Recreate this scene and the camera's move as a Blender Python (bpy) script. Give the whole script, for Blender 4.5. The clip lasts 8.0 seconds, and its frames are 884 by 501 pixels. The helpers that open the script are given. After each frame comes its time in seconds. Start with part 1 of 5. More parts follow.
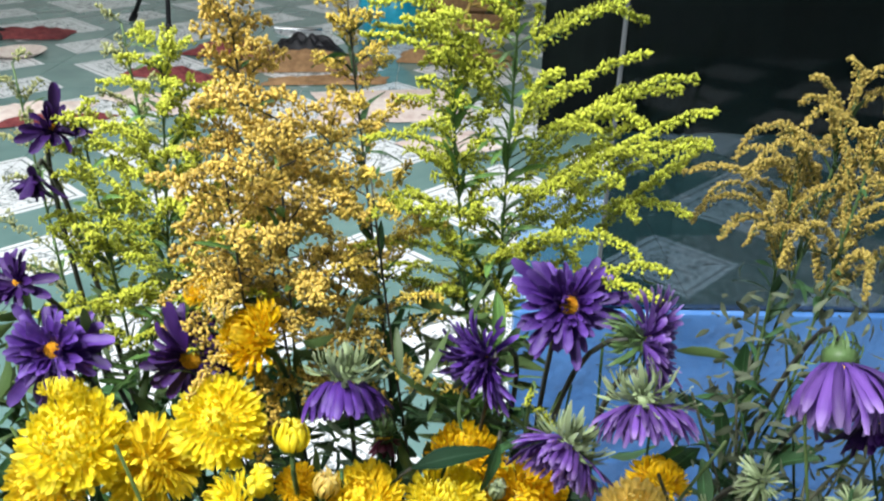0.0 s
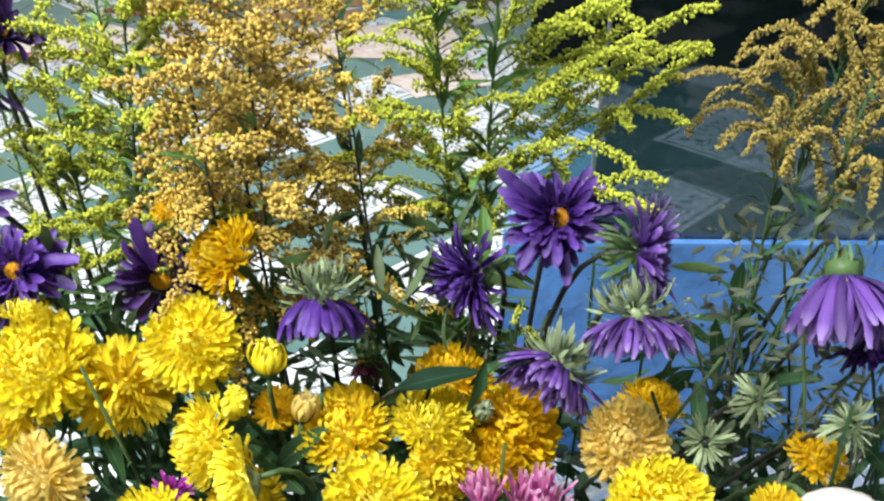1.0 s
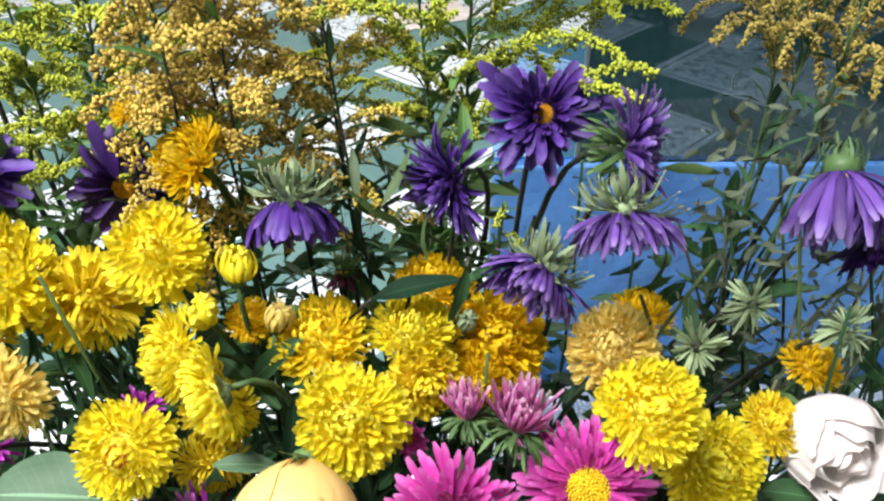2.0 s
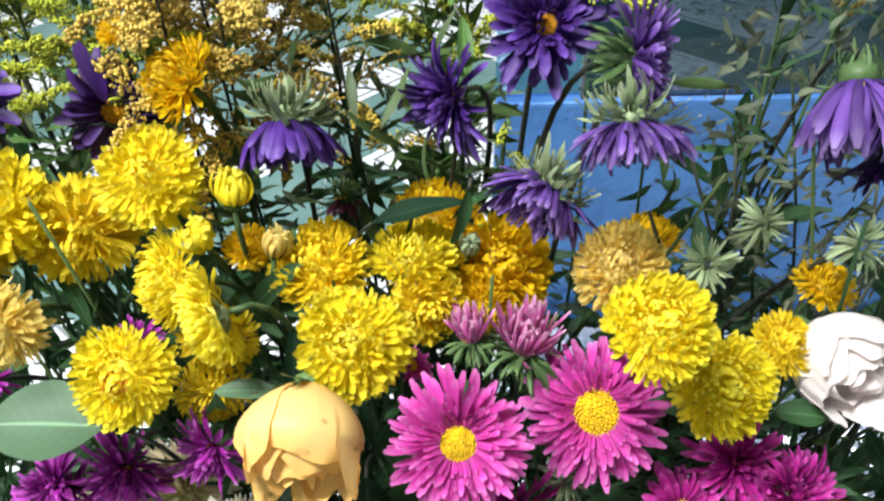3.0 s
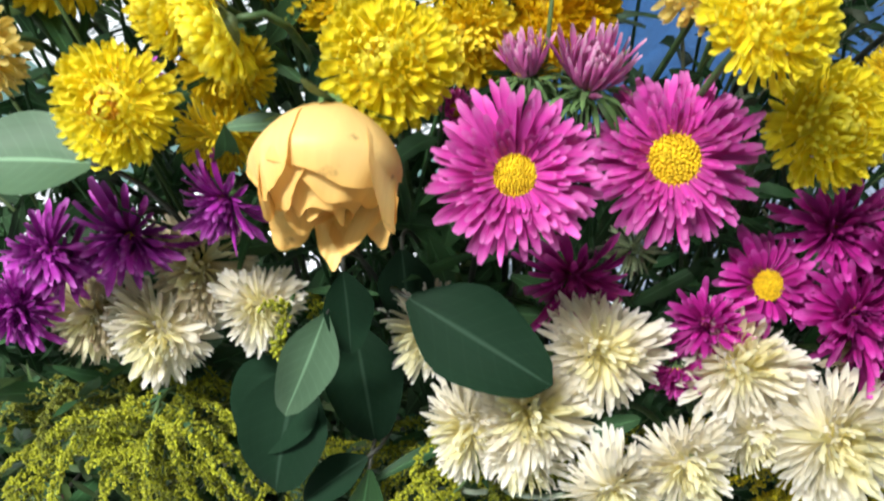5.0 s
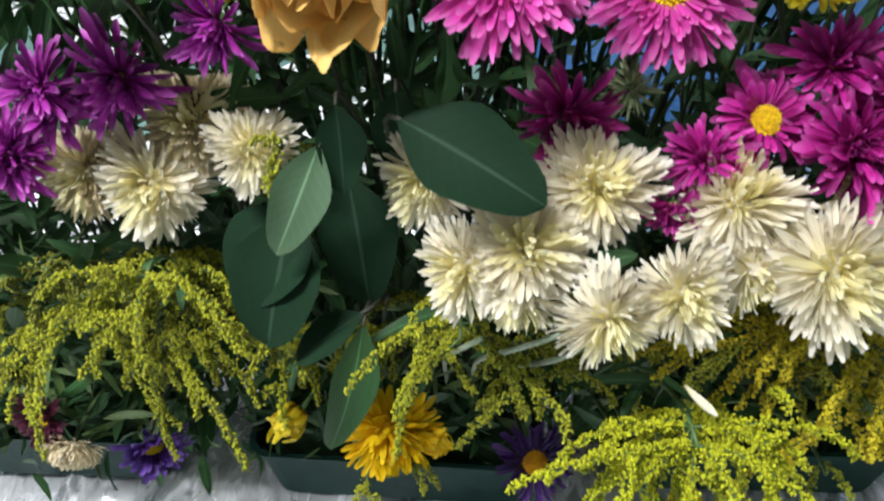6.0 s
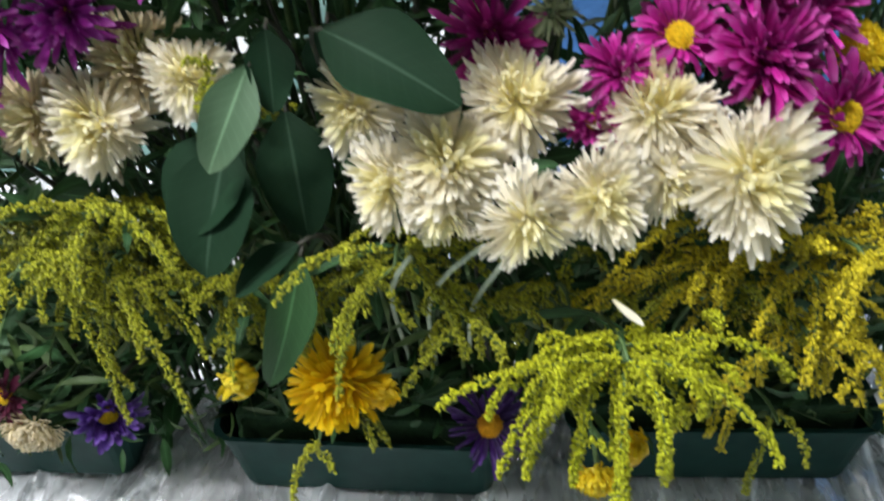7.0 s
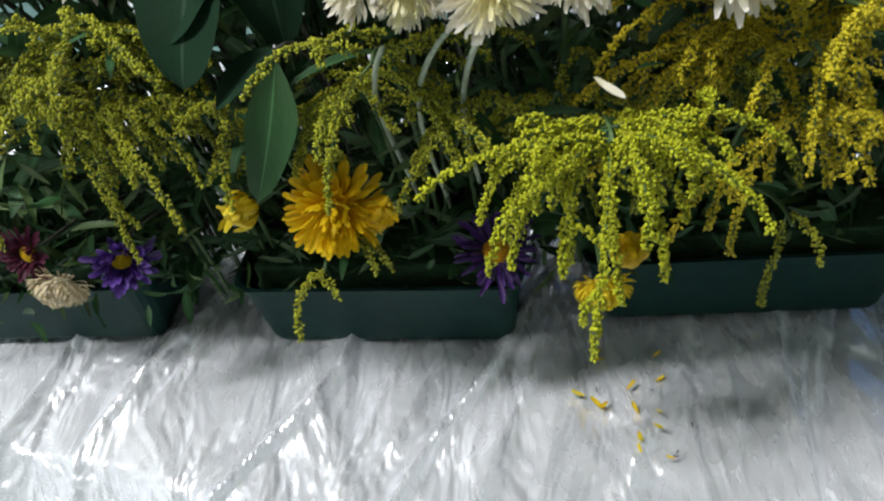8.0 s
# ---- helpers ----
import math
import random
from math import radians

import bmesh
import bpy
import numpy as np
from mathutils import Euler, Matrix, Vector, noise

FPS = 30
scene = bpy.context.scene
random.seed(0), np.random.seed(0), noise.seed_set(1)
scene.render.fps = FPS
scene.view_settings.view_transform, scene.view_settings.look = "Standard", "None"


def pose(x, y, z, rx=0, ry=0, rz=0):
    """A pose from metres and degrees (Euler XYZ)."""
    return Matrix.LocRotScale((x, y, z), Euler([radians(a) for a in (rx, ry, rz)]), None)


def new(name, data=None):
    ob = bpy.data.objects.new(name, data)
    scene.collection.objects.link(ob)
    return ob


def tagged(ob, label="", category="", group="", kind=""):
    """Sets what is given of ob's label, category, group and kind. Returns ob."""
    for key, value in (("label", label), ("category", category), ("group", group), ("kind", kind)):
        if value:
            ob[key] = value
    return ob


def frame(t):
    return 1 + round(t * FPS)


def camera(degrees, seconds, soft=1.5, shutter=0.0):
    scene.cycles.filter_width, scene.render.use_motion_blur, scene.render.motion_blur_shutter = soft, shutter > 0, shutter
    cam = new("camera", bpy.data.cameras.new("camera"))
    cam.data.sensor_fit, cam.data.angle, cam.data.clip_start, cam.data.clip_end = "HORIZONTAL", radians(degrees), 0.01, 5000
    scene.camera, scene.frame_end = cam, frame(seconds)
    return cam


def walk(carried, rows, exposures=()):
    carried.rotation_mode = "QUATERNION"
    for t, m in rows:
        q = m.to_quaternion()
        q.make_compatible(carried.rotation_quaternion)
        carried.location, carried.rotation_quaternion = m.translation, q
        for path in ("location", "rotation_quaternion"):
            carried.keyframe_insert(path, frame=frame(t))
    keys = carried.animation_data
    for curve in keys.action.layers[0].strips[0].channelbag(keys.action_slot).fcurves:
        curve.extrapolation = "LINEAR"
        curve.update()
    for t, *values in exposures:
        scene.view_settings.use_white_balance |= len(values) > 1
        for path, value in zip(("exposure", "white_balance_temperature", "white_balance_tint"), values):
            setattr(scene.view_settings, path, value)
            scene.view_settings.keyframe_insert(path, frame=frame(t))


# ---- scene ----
cam = camera(55.2, 8.0, soft=2.2, shutter=0.4)
METRES, EYE, TILT, LEAN, TURN = 0.52, 1.1, -26.0, -1.0, 0.0
ROWS = [
    (0.0, 0.0, 0.0, 0.0, 0.0, -0.0, -0.0),
    (0.5, -0.0001, 0.024, -0.0203, -0.24, -2.09, 0.18),
    (1.0, 0.0117, 0.0584, -0.0395, -0.54, -3.83, 0.48),
    (1.5, 0.0236, 0.0908, -0.0689, -0.76, -5.93, 0.73),
    (3.0, 0.0333, 0.1287, -0.1337, -0.75, -10.74, 2.15),
    (3.5, 0.0143, 0.1489, -0.1683, -0.06, -13.01, 2.35),
    (4.0, 0.0014, 0.1792, -0.2058, 0.44, -15.43, 2.5),
    (4.5, 0.0022, 0.211, -0.2546, 0.65, -16.86, 2.6),
    (5.0, 0.0015, 0.2329, -0.3275, 0.7, -17.5, 2.61),
    (6.5, 0.0198, 0.1551, -0.5822, 1.24, -14.33, 2.78),
    (7.0, 0.0862, 0.1354, -0.6645, 1.65, -11.37, 3.62),
    (7.5, 0.1587, 0.1377, -0.7827, 4.68, -14.53, 4.65),
    (8.0, 0.1615, 0.134, -0.809, 5.09, -16.51, 7.37),
]
EXPOSURES = [(0.0, 0.0), (4.0, -0.03), (5.0, -0.13), (6.4, -0.3), (7.2, -0.28), (7.6, -0.5), (8.0, -0.68)]
walk(cam, [(t, pose(0, 0, EYE, TILT, LEAN, TURN) @ pose(METRES * x, METRES * y, METRES * z, 90 + pitch, roll, yaw)) for t, x, y, z, yaw, pitch, roll in ROWS], EXPOSURES)

# ---- light: three ceiling tube lamps out of view and a dim bluish world colour ----
sky = bpy.data.worlds.new("night")
sky.use_nodes = True
sky.node_tree.nodes["Background"].inputs[0].default_value = (0.6, 0.7, 0.9, 1)
sky.node_tree.nodes["Background"].inputs[1].default_value = 0.06
scene.world = sky
# first tube fits the foil shadows; the other two are added for floor and glints
LAMPS = [(-0.95, -0.25, 2.72, 172), (0.35, 2.5, 2.72, 50), (-1.7, 3.4, 2.72, 28)]
for lx, ly, lz, watts in LAMPS:
    data = bpy.data.lights.new("tube_light", "AREA")
    data.shape, data.size, data.size_y, data.energy, data.color = "RECTANGLE", 1.2, 0.12, watts, (0.97, 0.98, 1.0)
    lamp = new("tube_light", data)
    lamp.matrix_basis = pose(lx, ly, lz - 0.03)


# ---- materials ----
def material(name, base, rough=0.5, metal=0.0, spec=0.5):
    m = bpy.data.materials.new(name)
    m.use_nodes = True
    b = m.node_tree.nodes["Principled BSDF"]
    b.inputs["Base Color"].default_value = (*base, 1)
    b.inputs["Roughness"].default_value = rough
    b.inputs["Metallic"].default_value = metal
    b.inputs["Specular IOR Level"].default_value = spec
    return m


def node(m, kind, **sets):
    n = m.node_tree.nodes.new(kind)
    for key, value in sets.items():
        n.inputs[key].default_value = value
    return n


def ramp(m, stops):
    n = m.node_tree.nodes.new("ShaderNodeValToRGB")
    while len(n.color_ramp.elements) < len(stops):
        n.color_ramp.elements.new(0.5)
    for e, (at, c) in zip(n.color_ramp.elements, stops):
        e.position, e.color = at, (*c, 1)
    return n


def petal_material(name, root, middle, tip, rough=0.5, through_light=0.38, spread=0.22, spec=0.35, brown=0.0, veined=1.0, midrib=0.0):
    """A petal: colour along its length, fine veins across it, each petal a little different, light shining through."""
    m = material(name, middle, rough, 0, spec)
    L = m.node_tree.links
    b = m.node_tree.nodes["Principled BSDF"]
    uv = m.node_tree.nodes.new("ShaderNodeTexCoord")
    part_xy = m.node_tree.nodes.new("ShaderNodeSeparateXYZ")
    L.new(uv.outputs["UV"], part_xy.inputs[0])
    r = ramp(m, [(0.0, root), (0.35, middle), (0.75, middle), (1.0, tip)])
    L.new(part_xy.outputs[0], r.inputs[0])
    stretch = node(m, "ShaderNodeMapping", Scale=(1.2, 14, 1))
    L.new(uv.outputs["UV"], stretch.inputs[0])
    veins = node(m, "ShaderNodeTexNoise", Scale=1.0, Detail=3)
    L.new(stretch.outputs[0], veins.inputs["Vector"])
    info = m.node_tree.nodes.new("ShaderNodeObjectInfo")
    island = m.node_tree.nodes.new("ShaderNodeNewGeometry")
    both = node(m, "ShaderNodeMath")
    both.operation = "ADD"
    L.new(info.outputs["Random"], both.inputs[0])
    L.new(island.outputs["Random Per Island"], both.inputs[1])
    part_of = node(m, "ShaderNodeMath")
    part_of.operation = "FRACT"
    L.new(both.outputs[0], part_of.inputs[0])
    value = node(m, "ShaderNodeMapRange", **{"To Min": 1 - spread, "To Max": 1 + spread * 0.6})
    L.new(part_of.outputs[0], value.inputs["Value"])
    vein_value = node(m, "ShaderNodeMapRange", **{"From Min": 0.3, "From Max": 0.7, "To Min": 1 - 0.2 * veined, "To Max": 1 + 0.12 * veined})
    L.new(veins.outputs[0], vein_value.inputs["Value"])
    times = node(m, "ShaderNodeMath")
    times.operation = "MULTIPLY"
    L.new(value.outputs[0], times.inputs[0])
    L.new(vein_value.outputs[0], times.inputs[1])
    hue = node(m, "ShaderNodeHueSaturation")
    L.new(times.outputs[0], hue.inputs["Value"])
    L.new(r.outputs[0], hue.inputs["Color"])
    out_colour = hue.outputs[0]
    if brown > 0:
        spots = node(m, "ShaderNodeTexNoise", Scale=90, Detail=3)
        L.new(island.outputs["Position"], spots.inputs["Vector"])
        limit = node(m, "ShaderNodeMapRange", **{"From Min": 0.66 - 0.2 * brown, "From Max": 0.8 - 0.15 * brown})
        L.new(spots.outputs[0], limit.inputs["Value"])
        mix = m.node_tree.nodes.new("ShaderNodeMix")
        mix.data_type = "RGBA"
        L.new(limit.outputs[0], mix.inputs[0])
        L.new(out_colour, mix.inputs[6])
        mix.inputs[7].default_value = (0.16, 0.075, 0.025, 1)
        out_colour = mix.outputs[2]
    if midrib > 0:
        # a pale line along the middle and fainter ones slanting off it
        away = node(m, "ShaderNodeMath")
        away.operation = "SUBTRACT"
        away.inputs[1].default_value = 0.5
        L.new(part_xy.outputs[1], away.inputs[0])
        off = node(m, "ShaderNodeMath")
        off.operation = "ABSOLUTE"
        L.new(away.outputs[0], off.inputs[0])
        line = node(m, "ShaderNodeMapRange", **{"From Min": 0.012, "From Max": 0.035, "To Min": 1.0, "To Max": 0.0})
        L.new(off.outputs[0], line.inputs["Value"])
        slant = node(m, "ShaderNodeMath")
        slant.operation = "MULTIPLY_ADD"
        slant.inputs[1].default_value = -0.45
        L.new(off.outputs[0], slant.inputs[0])
        L.new(part_xy.outputs[0], slant.inputs[2])
        teeth = node(m, "ShaderNodeMath")
        teeth.operation = "PINGPONG"
        teeth.inputs[1].default_value = 0.055
        L.new(slant.outputs[0], teeth.inputs[0])
        side = node(m, "ShaderNodeMapRange", **{"From Min": 0.0, "From Max": 0.012, "To Min": 0.1, "To Max": 0.0})
        L.new(teeth.outputs[0], side.inputs["Value"])
        most = node(m, "ShaderNodeMath")
        most.operation = "MAXIMUM"
        L.new(line.outputs[0], most.inputs[0])
        L.new(side.outputs[0], most.inputs[1])
        share = node(m, "ShaderNodeMath")
        share.operation = "MULTIPLY"
        share.inputs[1].default_value = midrib
        L.new(most.outputs[0], share.inputs[0])
        pale = m.node_tree.nodes.new("ShaderNodeMix")
        pale.data_type = "RGBA"
        L.new(share.outputs[0], pale.inputs[0])
        L.new(out_colour, pale.inputs[6])
        pale.inputs[7].default_value = (*[min(1.0, c * 2.6 + 0.03) for c in middle], 1)
        out_colour = pale.outputs[2]
    L.new(out_colour, b.inputs["Base Color"])
    bump = node(m, "ShaderNodeBump", Strength=0.35 * veined, Distance=0.001)
    L.new(veins.outputs[0], bump.inputs["Height"])
    L.new(bump.outputs[0], b.inputs["Normal"])
    if through_light > 0:
        t = node(m, "ShaderNodeBsdfTranslucent")
        L.new(out_colour, t.inputs[0])
        mixer = node(m, "ShaderNodeMixShader", Fac=through_light)
        L.new(b.outputs[0], mixer.inputs[1])
        L.new(t.outputs[0], mixer.inputs[2])
        L.new(mixer.outputs[0], m.node_tree.nodes["Material Output"].inputs[0])
    return m


def grained(name, dark, light, scale, rough=0.6, metal=0.0, bump=0.3, distance=0.002, spec=0.4, spread=0.2):
    """A plain stuff with grain at two scales."""
    m = material(name, light, rough, metal, spec)
    L = m.node_tree.links
    b = m.node_tree.nodes["Principled BSDF"]
    geo = m.node_tree.nodes.new("ShaderNodeNewGeometry")
    fine = node(m, "ShaderNodeTexNoise", Scale=scale, Detail=6)
    coarse = node(m, "ShaderNodeTexNoise", Scale=scale * 0.12, Detail=3)
    L.new(geo.outputs["Position"], fine.inputs["Vector"])
    L.new(geo.outputs["Position"], coarse.inputs["Vector"])
    add = node(m, "ShaderNodeMath")
    add.operation = "ADD"
    L.new(fine.outputs[0], add.inputs[0])
    L.new(coarse.outputs[0], add.inputs[1])
    half = node(m, "ShaderNodeMapRange", **{"From Min": 0.75, "From Max": 1.25})
    L.new(add.outputs[0], half.inputs["Value"])
    r = ramp(m, [(0.0, dark), (1.0, light)])
    L.new(half.outputs[0], r.inputs[0])
    tone = node(m, "ShaderNodeMapRange", **{"To Min": 1 - spread, "To Max": 1 + spread})
    L.new(geo.outputs["Random Per Island"], tone.inputs["Value"])
    hue = node(m, "ShaderNodeHueSaturation")
    L.new(tone.outputs[0], hue.inputs["Value"])
    L.new(r.outputs[0], hue.inputs["Color"])
    L.new(hue.outputs[0], b.inputs["Base Color"])
    bp = node(m, "ShaderNodeBump", Strength=bump, Distance=distance)
    L.new(fine.outputs[0], bp.inputs["Height"])
    L.new(bp.outputs[0], b.inputs["Normal"])
    return m


YELLOW = petal_material("yellow_petal", (0.84, 0.55, 0.01), (0.9, 0.7, 0.025), (0.92, 0.76, 0.06), brown=0.04, through_light=0.42)
LEMON = petal_material("lemon_petal", (0.88, 0.64, 0.012), (0.92, 0.78, 0.03), (0.94, 0.85, 0.1), through_light=0.42)
AMBER = petal_material("amber_petal", (0.74, 0.4, 0.004), (0.86, 0.58, 0.008), (0.88, 0.63, 0.015), brown=0.1, through_light=0.42)
STRAW = petal_material("straw_petal", (0.8, 0.56, 0.09), (0.88, 0.7, 0.2), (0.9, 0.75, 0.3), brown=0.06, through_light=0.55)
CREAM = petal_material("cream_petal", (0.92, 0.85, 0.55), (0.92, 0.86, 0.7), (0.94, 0.9, 0.84), brown=0.06, spread=0.1, through_light=0.5)
TAN = petal_material("faded_cream_petal", (0.66, 0.54, 0.26), (0.74, 0.64, 0.42), (0.78, 0.68, 0.52), brown=0.3)
VIOLET = petal_material("violet_petal", (0.045, 0.013, 0.14), (0.07, 0.022, 0.2), (0.15, 0.075, 0.34), spread=0.5, through_light=0.2)
DARKVIOLET = petal_material("dark_violet_petal", (0.022, 0.005, 0.055), (0.032, 0.007, 0.085), (0.05, 0.012, 0.12), spread=0.4, through_light=0.15)
LILAC = petal_material("lilac_petal", (0.1, 0.04, 0.26), (0.17, 0.075, 0.36), (0.33, 0.22, 0.52), spread=0.5)
PINK = petal_material("pink_petal", (0.56, 0.06, 0.32), (0.66, 0.06, 0.4), (0.78, 0.2, 0.56), spread=0.3)
MAGENTA = petal_material("magenta_petal", (0.32, 0.01, 0.16), (0.46, 0.018, 0.26), (0.6, 0.09, 0.42), spread=0.5)
ORCHID = petal_material("orchid_petal", (0.28, 0.015, 0.24), (0.42, 0.03, 0.38), (0.58, 0.14, 0.56), spread=0.5)
BUTTER = petal_material("butter_petal", (0.92, 0.84, 0.4), (0.94, 0.88, 0.56), (0.94, 0.9, 0.68), spread=0.12, through_light=0.52)
PALEPINK = petal_material("pale_pink_petal", (0.62, 0.2, 0.42), (0.66, 0.16, 0.44), (0.8, 0.5, 0.66), spread=0.3)
MAROON = petal_material("maroon_petal", (0.05, 0.008, 0.02), (0.1, 0.015, 0.04), (0.13, 0.03, 0.06), spread=0.3)
APRICOT = petal_material("apricot_rose_petal", (0.84, 0.6, 0.2), (0.88, 0.63, 0.24), (0.84, 0.5, 0.14), rough=0.5, spread=0.06, through_light=0.35, veined=0.25, brown=0.05)
BLUSH = petal_material("white_rose_petal", (0.86, 0.76, 0.68), (0.88, 0.82, 0.79), (0.88, 0.8, 0.77), rough=0.5, spread=0.06, through_light=0.35, veined=0.15)
ORANGE_EYE = grained("orange_disc", (0.5, 0.2, 0.005), (0.8, 0.42, 0.01), 900, 0.7, bump=0.5)
YELLOW_EYE = grained("yellow_disc", (0.6, 0.36, 0.005), (0.85, 0.6, 0.01), 900, 0.7, bump=0.5)
SEPAL = petal_material("sepal_green", (0.07, 0.13, 0.04), (0.1, 0.18, 0.06), (0.14, 0.22, 0.08), spread=0.45, through_light=0.15)
PALE_SEPAL = petal_material("pale_sepal_green", (0.17, 0.23, 0.1), (0.26, 0.33, 0.17), (0.36, 0.42, 0.27), spread=0.4, through_light=0.15)
STALK = grained("stalk_green", (0.035, 0.07, 0.02), (0.08, 0.14, 0.045), 160, 0.6)
PALESTALK = grained("stalk_pale", (0.2, 0.24, 0.17), (0.32, 0.37, 0.27), 160, 0.6)
DARKSTALK = grained("stalk_dark", (0.018, 0.02, 0.015), (0.05, 0.05, 0.035), 160, 0.6)
LEAF = petal_material("leaf_green", (0.03, 0.075, 0.025), (0.03, 0.085, 0.028), (0.035, 0.09, 0.03), rough=0.55, spread=0.4, through_light=0.15, spec=0.3, midrib=0.6)
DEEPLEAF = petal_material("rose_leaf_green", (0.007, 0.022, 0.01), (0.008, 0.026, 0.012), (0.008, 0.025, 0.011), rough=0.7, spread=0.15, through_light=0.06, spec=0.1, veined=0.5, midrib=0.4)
GREYLEAF = petal_material("pale_leaf_green", (0.065, 0.125, 0.065), (0.08, 0.145, 0.08), (0.085, 0.145, 0.08), rough=0.55, spread=0.12, through_light=0.15, spec=0.25, veined=0.4, midrib=0.6)
OLIVE = petal_material("olive_leaf", (0.05, 0.085, 0.025), (0.06, 0.105, 0.03), (0.075, 0.12, 0.035), rough=0.5, spread=0.4, through_light=0.15)
WITHER = petal_material("withered_leaf", (0.07, 0.085, 0.05), (0.1, 0.125, 0.075), (0.14, 0.15, 0.09), rough=0.7, spread=0.5, through_light=0.1)
FRESHLEAF = petal_material("fresh_leaf_green", (0.08, 0.17, 0.04), (0.1, 0.21, 0.05), (0.12, 0.22, 0.06), rough=0.45, spread=0.35, through_light=0.2, midrib=0.6)
ROD_GREEN = petal_material("goldenrod_green", (0.4, 0.46, 0.04), (0.5, 0.55, 0.05), (0.62, 0.62, 0.06), spread=0.4, through_light=0.15)
ROD_GOLD = petal_material("goldenrod_gold", (0.62, 0.46, 0.05), (0.74, 0.56, 0.09), (0.8, 0.62, 0.14), spread=0.4, through_light=0.2)
ROD_DRY = petal_material("goldenrod_dry", (0.52, 0.34, 0.05), (0.68, 0.48, 0.09), (0.77, 0.58, 0.16), spread=0.4, through_light=0.2)
ROD_OLD = petal_material("goldenrod_withered", (0.34, 0.26, 0.05), (0.48, 0.36, 0.08), (0.56, 0.43, 0.1), spread=0.4, through_light=0.15)
ROD_PALE = petal_material("goldenrod_pale", (0.3, 0.34, 0.12), (0.38, 0.4, 0.16), (0.42, 0.42, 0.2), spread=0.3, through_light=0.15)
# darker than the upright plumes: shade low over the trays is in the colour
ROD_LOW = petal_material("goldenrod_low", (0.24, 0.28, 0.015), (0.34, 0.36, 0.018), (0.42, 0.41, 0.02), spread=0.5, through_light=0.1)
ROD_FAN = petal_material("goldenrod_bright", (0.34, 0.4, 0.015), (0.46, 0.49, 0.015), (0.54, 0.52, 0.015), spread=0.45, through_light=0.15)
# ROD_LOW made darker: the shade under the flowers is put into the colour
ROD_SHADED = petal_material("goldenrod_dim", (0.13, 0.16, 0.02), (0.2, 0.22, 0.025), (0.26, 0.26, 0.03), spread=0.5, through_light=0.1)
ROD_LOWGOLD = petal_material("goldenrod_low_gold", (0.48, 0.42, 0.015), (0.62, 0.52, 0.018), (0.7, 0.56, 0.02), spread=0.4, through_light=0.15)
TRAY = grained("green_plastic", (0.007, 0.028, 0.024), (0.011, 0.04, 0.034), 60, 0.6, bump=0.05, spec=0.1)
FOAM = grained("wet_foam", (0.01, 0.03, 0.012), (0.03, 0.07, 0.03), 400, 0.9)
WALL = grained("wall_paint", (0.66, 0.7, 0.68), (0.74, 0.77, 0.75), 9, 0.8, bump=0.1)
# dark only so that the smoked glass has something dim to mirror
DARKWALL = grained("green_wall_paint", (0.17, 0.21, 0.19), (0.22, 0.26, 0.24), 9, 0.8, bump=0.1)
CEIL = grained("ceiling_paint", (0.74, 0.74, 0.72), (0.8, 0.8, 0.78), 7, 0.85, bump=0.1)
CURTAIN = grained("black_cloth", (0.002, 0.004, 0.004), (0.006, 0.01, 0.009), 5, 0.85, spec=0.1)
BLUE = grained("blue_plastic", (0.03, 0.11, 0.3), (0.08, 0.2, 0.46), 7, 0.22, bump=0.8, distance=0.04)
BLACK = grained("black_metal", (0.008, 0.008, 0.01), (0.02, 0.02, 0.025), 80, 0.45, metal=0.3)
CYAN = grained("cyan_plastic", (0.01, 0.26, 0.4), (0.02, 0.36, 0.52), 30, 0.35)
CARD = grained("brown_cardboard", (0.2, 0.11, 0.05), (0.36, 0.21, 0.1), 40, 0.85)
CLOTH = grained("pale_cloth", (0.55, 0.42, 0.38), (0.75, 0.66, 0.6), 30, 0.9)
RED = grained("red_cloth", (0.1, 0.015, 0.02), (0.26, 0.06, 0.06), 40, 0.85)
STEEL = grained("bright_steel", (0.6, 0.62, 0.64), (0.8, 0.82, 0.84), 60, 0.25, metal=1.0, bump=0.05)
GREY = grained("grey_paint", (0.25, 0.27, 0.29), (0.36, 0.38, 0.4), 50, 0.5)
SMOKY = grained("dull_edge", (0.06, 0.07, 0.075), (0.1, 0.11, 0.12), 50, 0.6)
ROPE = grained("yellow_cord", (0.4, 0.25, 0.06), (0.6, 0.4, 0.12), 90, 0.7)
TUBE = material("lamp_tube", (1, 1, 1))
TUBE.node_tree.nodes["Principled BSDF"].inputs["Emission Color"].default_value = (0.95, 0.98, 1, 1)
TUBE.node_tree.nodes["Principled BSDF"].inputs["Emission Strength"].default_value = 4

# smoked glass: dims what stands behind it and mirrors a little
SMOKED = material("smoked_glass", (0.02, 0.03, 0.035), 0.05)
_t = node(SMOKED, "ShaderNodeBsdfTransparent", Color=(0.31, 0.38, 0.42, 1))
_g = node(SMOKED, "ShaderNodeBsdfGlossy", Roughness=0.03, Color=(0.9, 0.95, 1, 1))
_f = node(SMOKED, "ShaderNodeFresnel", IOR=1.45)
_x = node(SMOKED, "ShaderNodeMixShader")
SMOKED.node_tree.links.new(_f.outputs[0], _x.inputs[0])
SMOKED.node_tree.links.new(_t.outputs[0], _x.inputs[1])
SMOKED.node_tree.links.new(_g.outputs[0], _x.inputs[2])
SMOKED.node_tree.links.new(_x.outputs[0], SMOKED.node_tree.nodes["Material Output"].inputs[0])

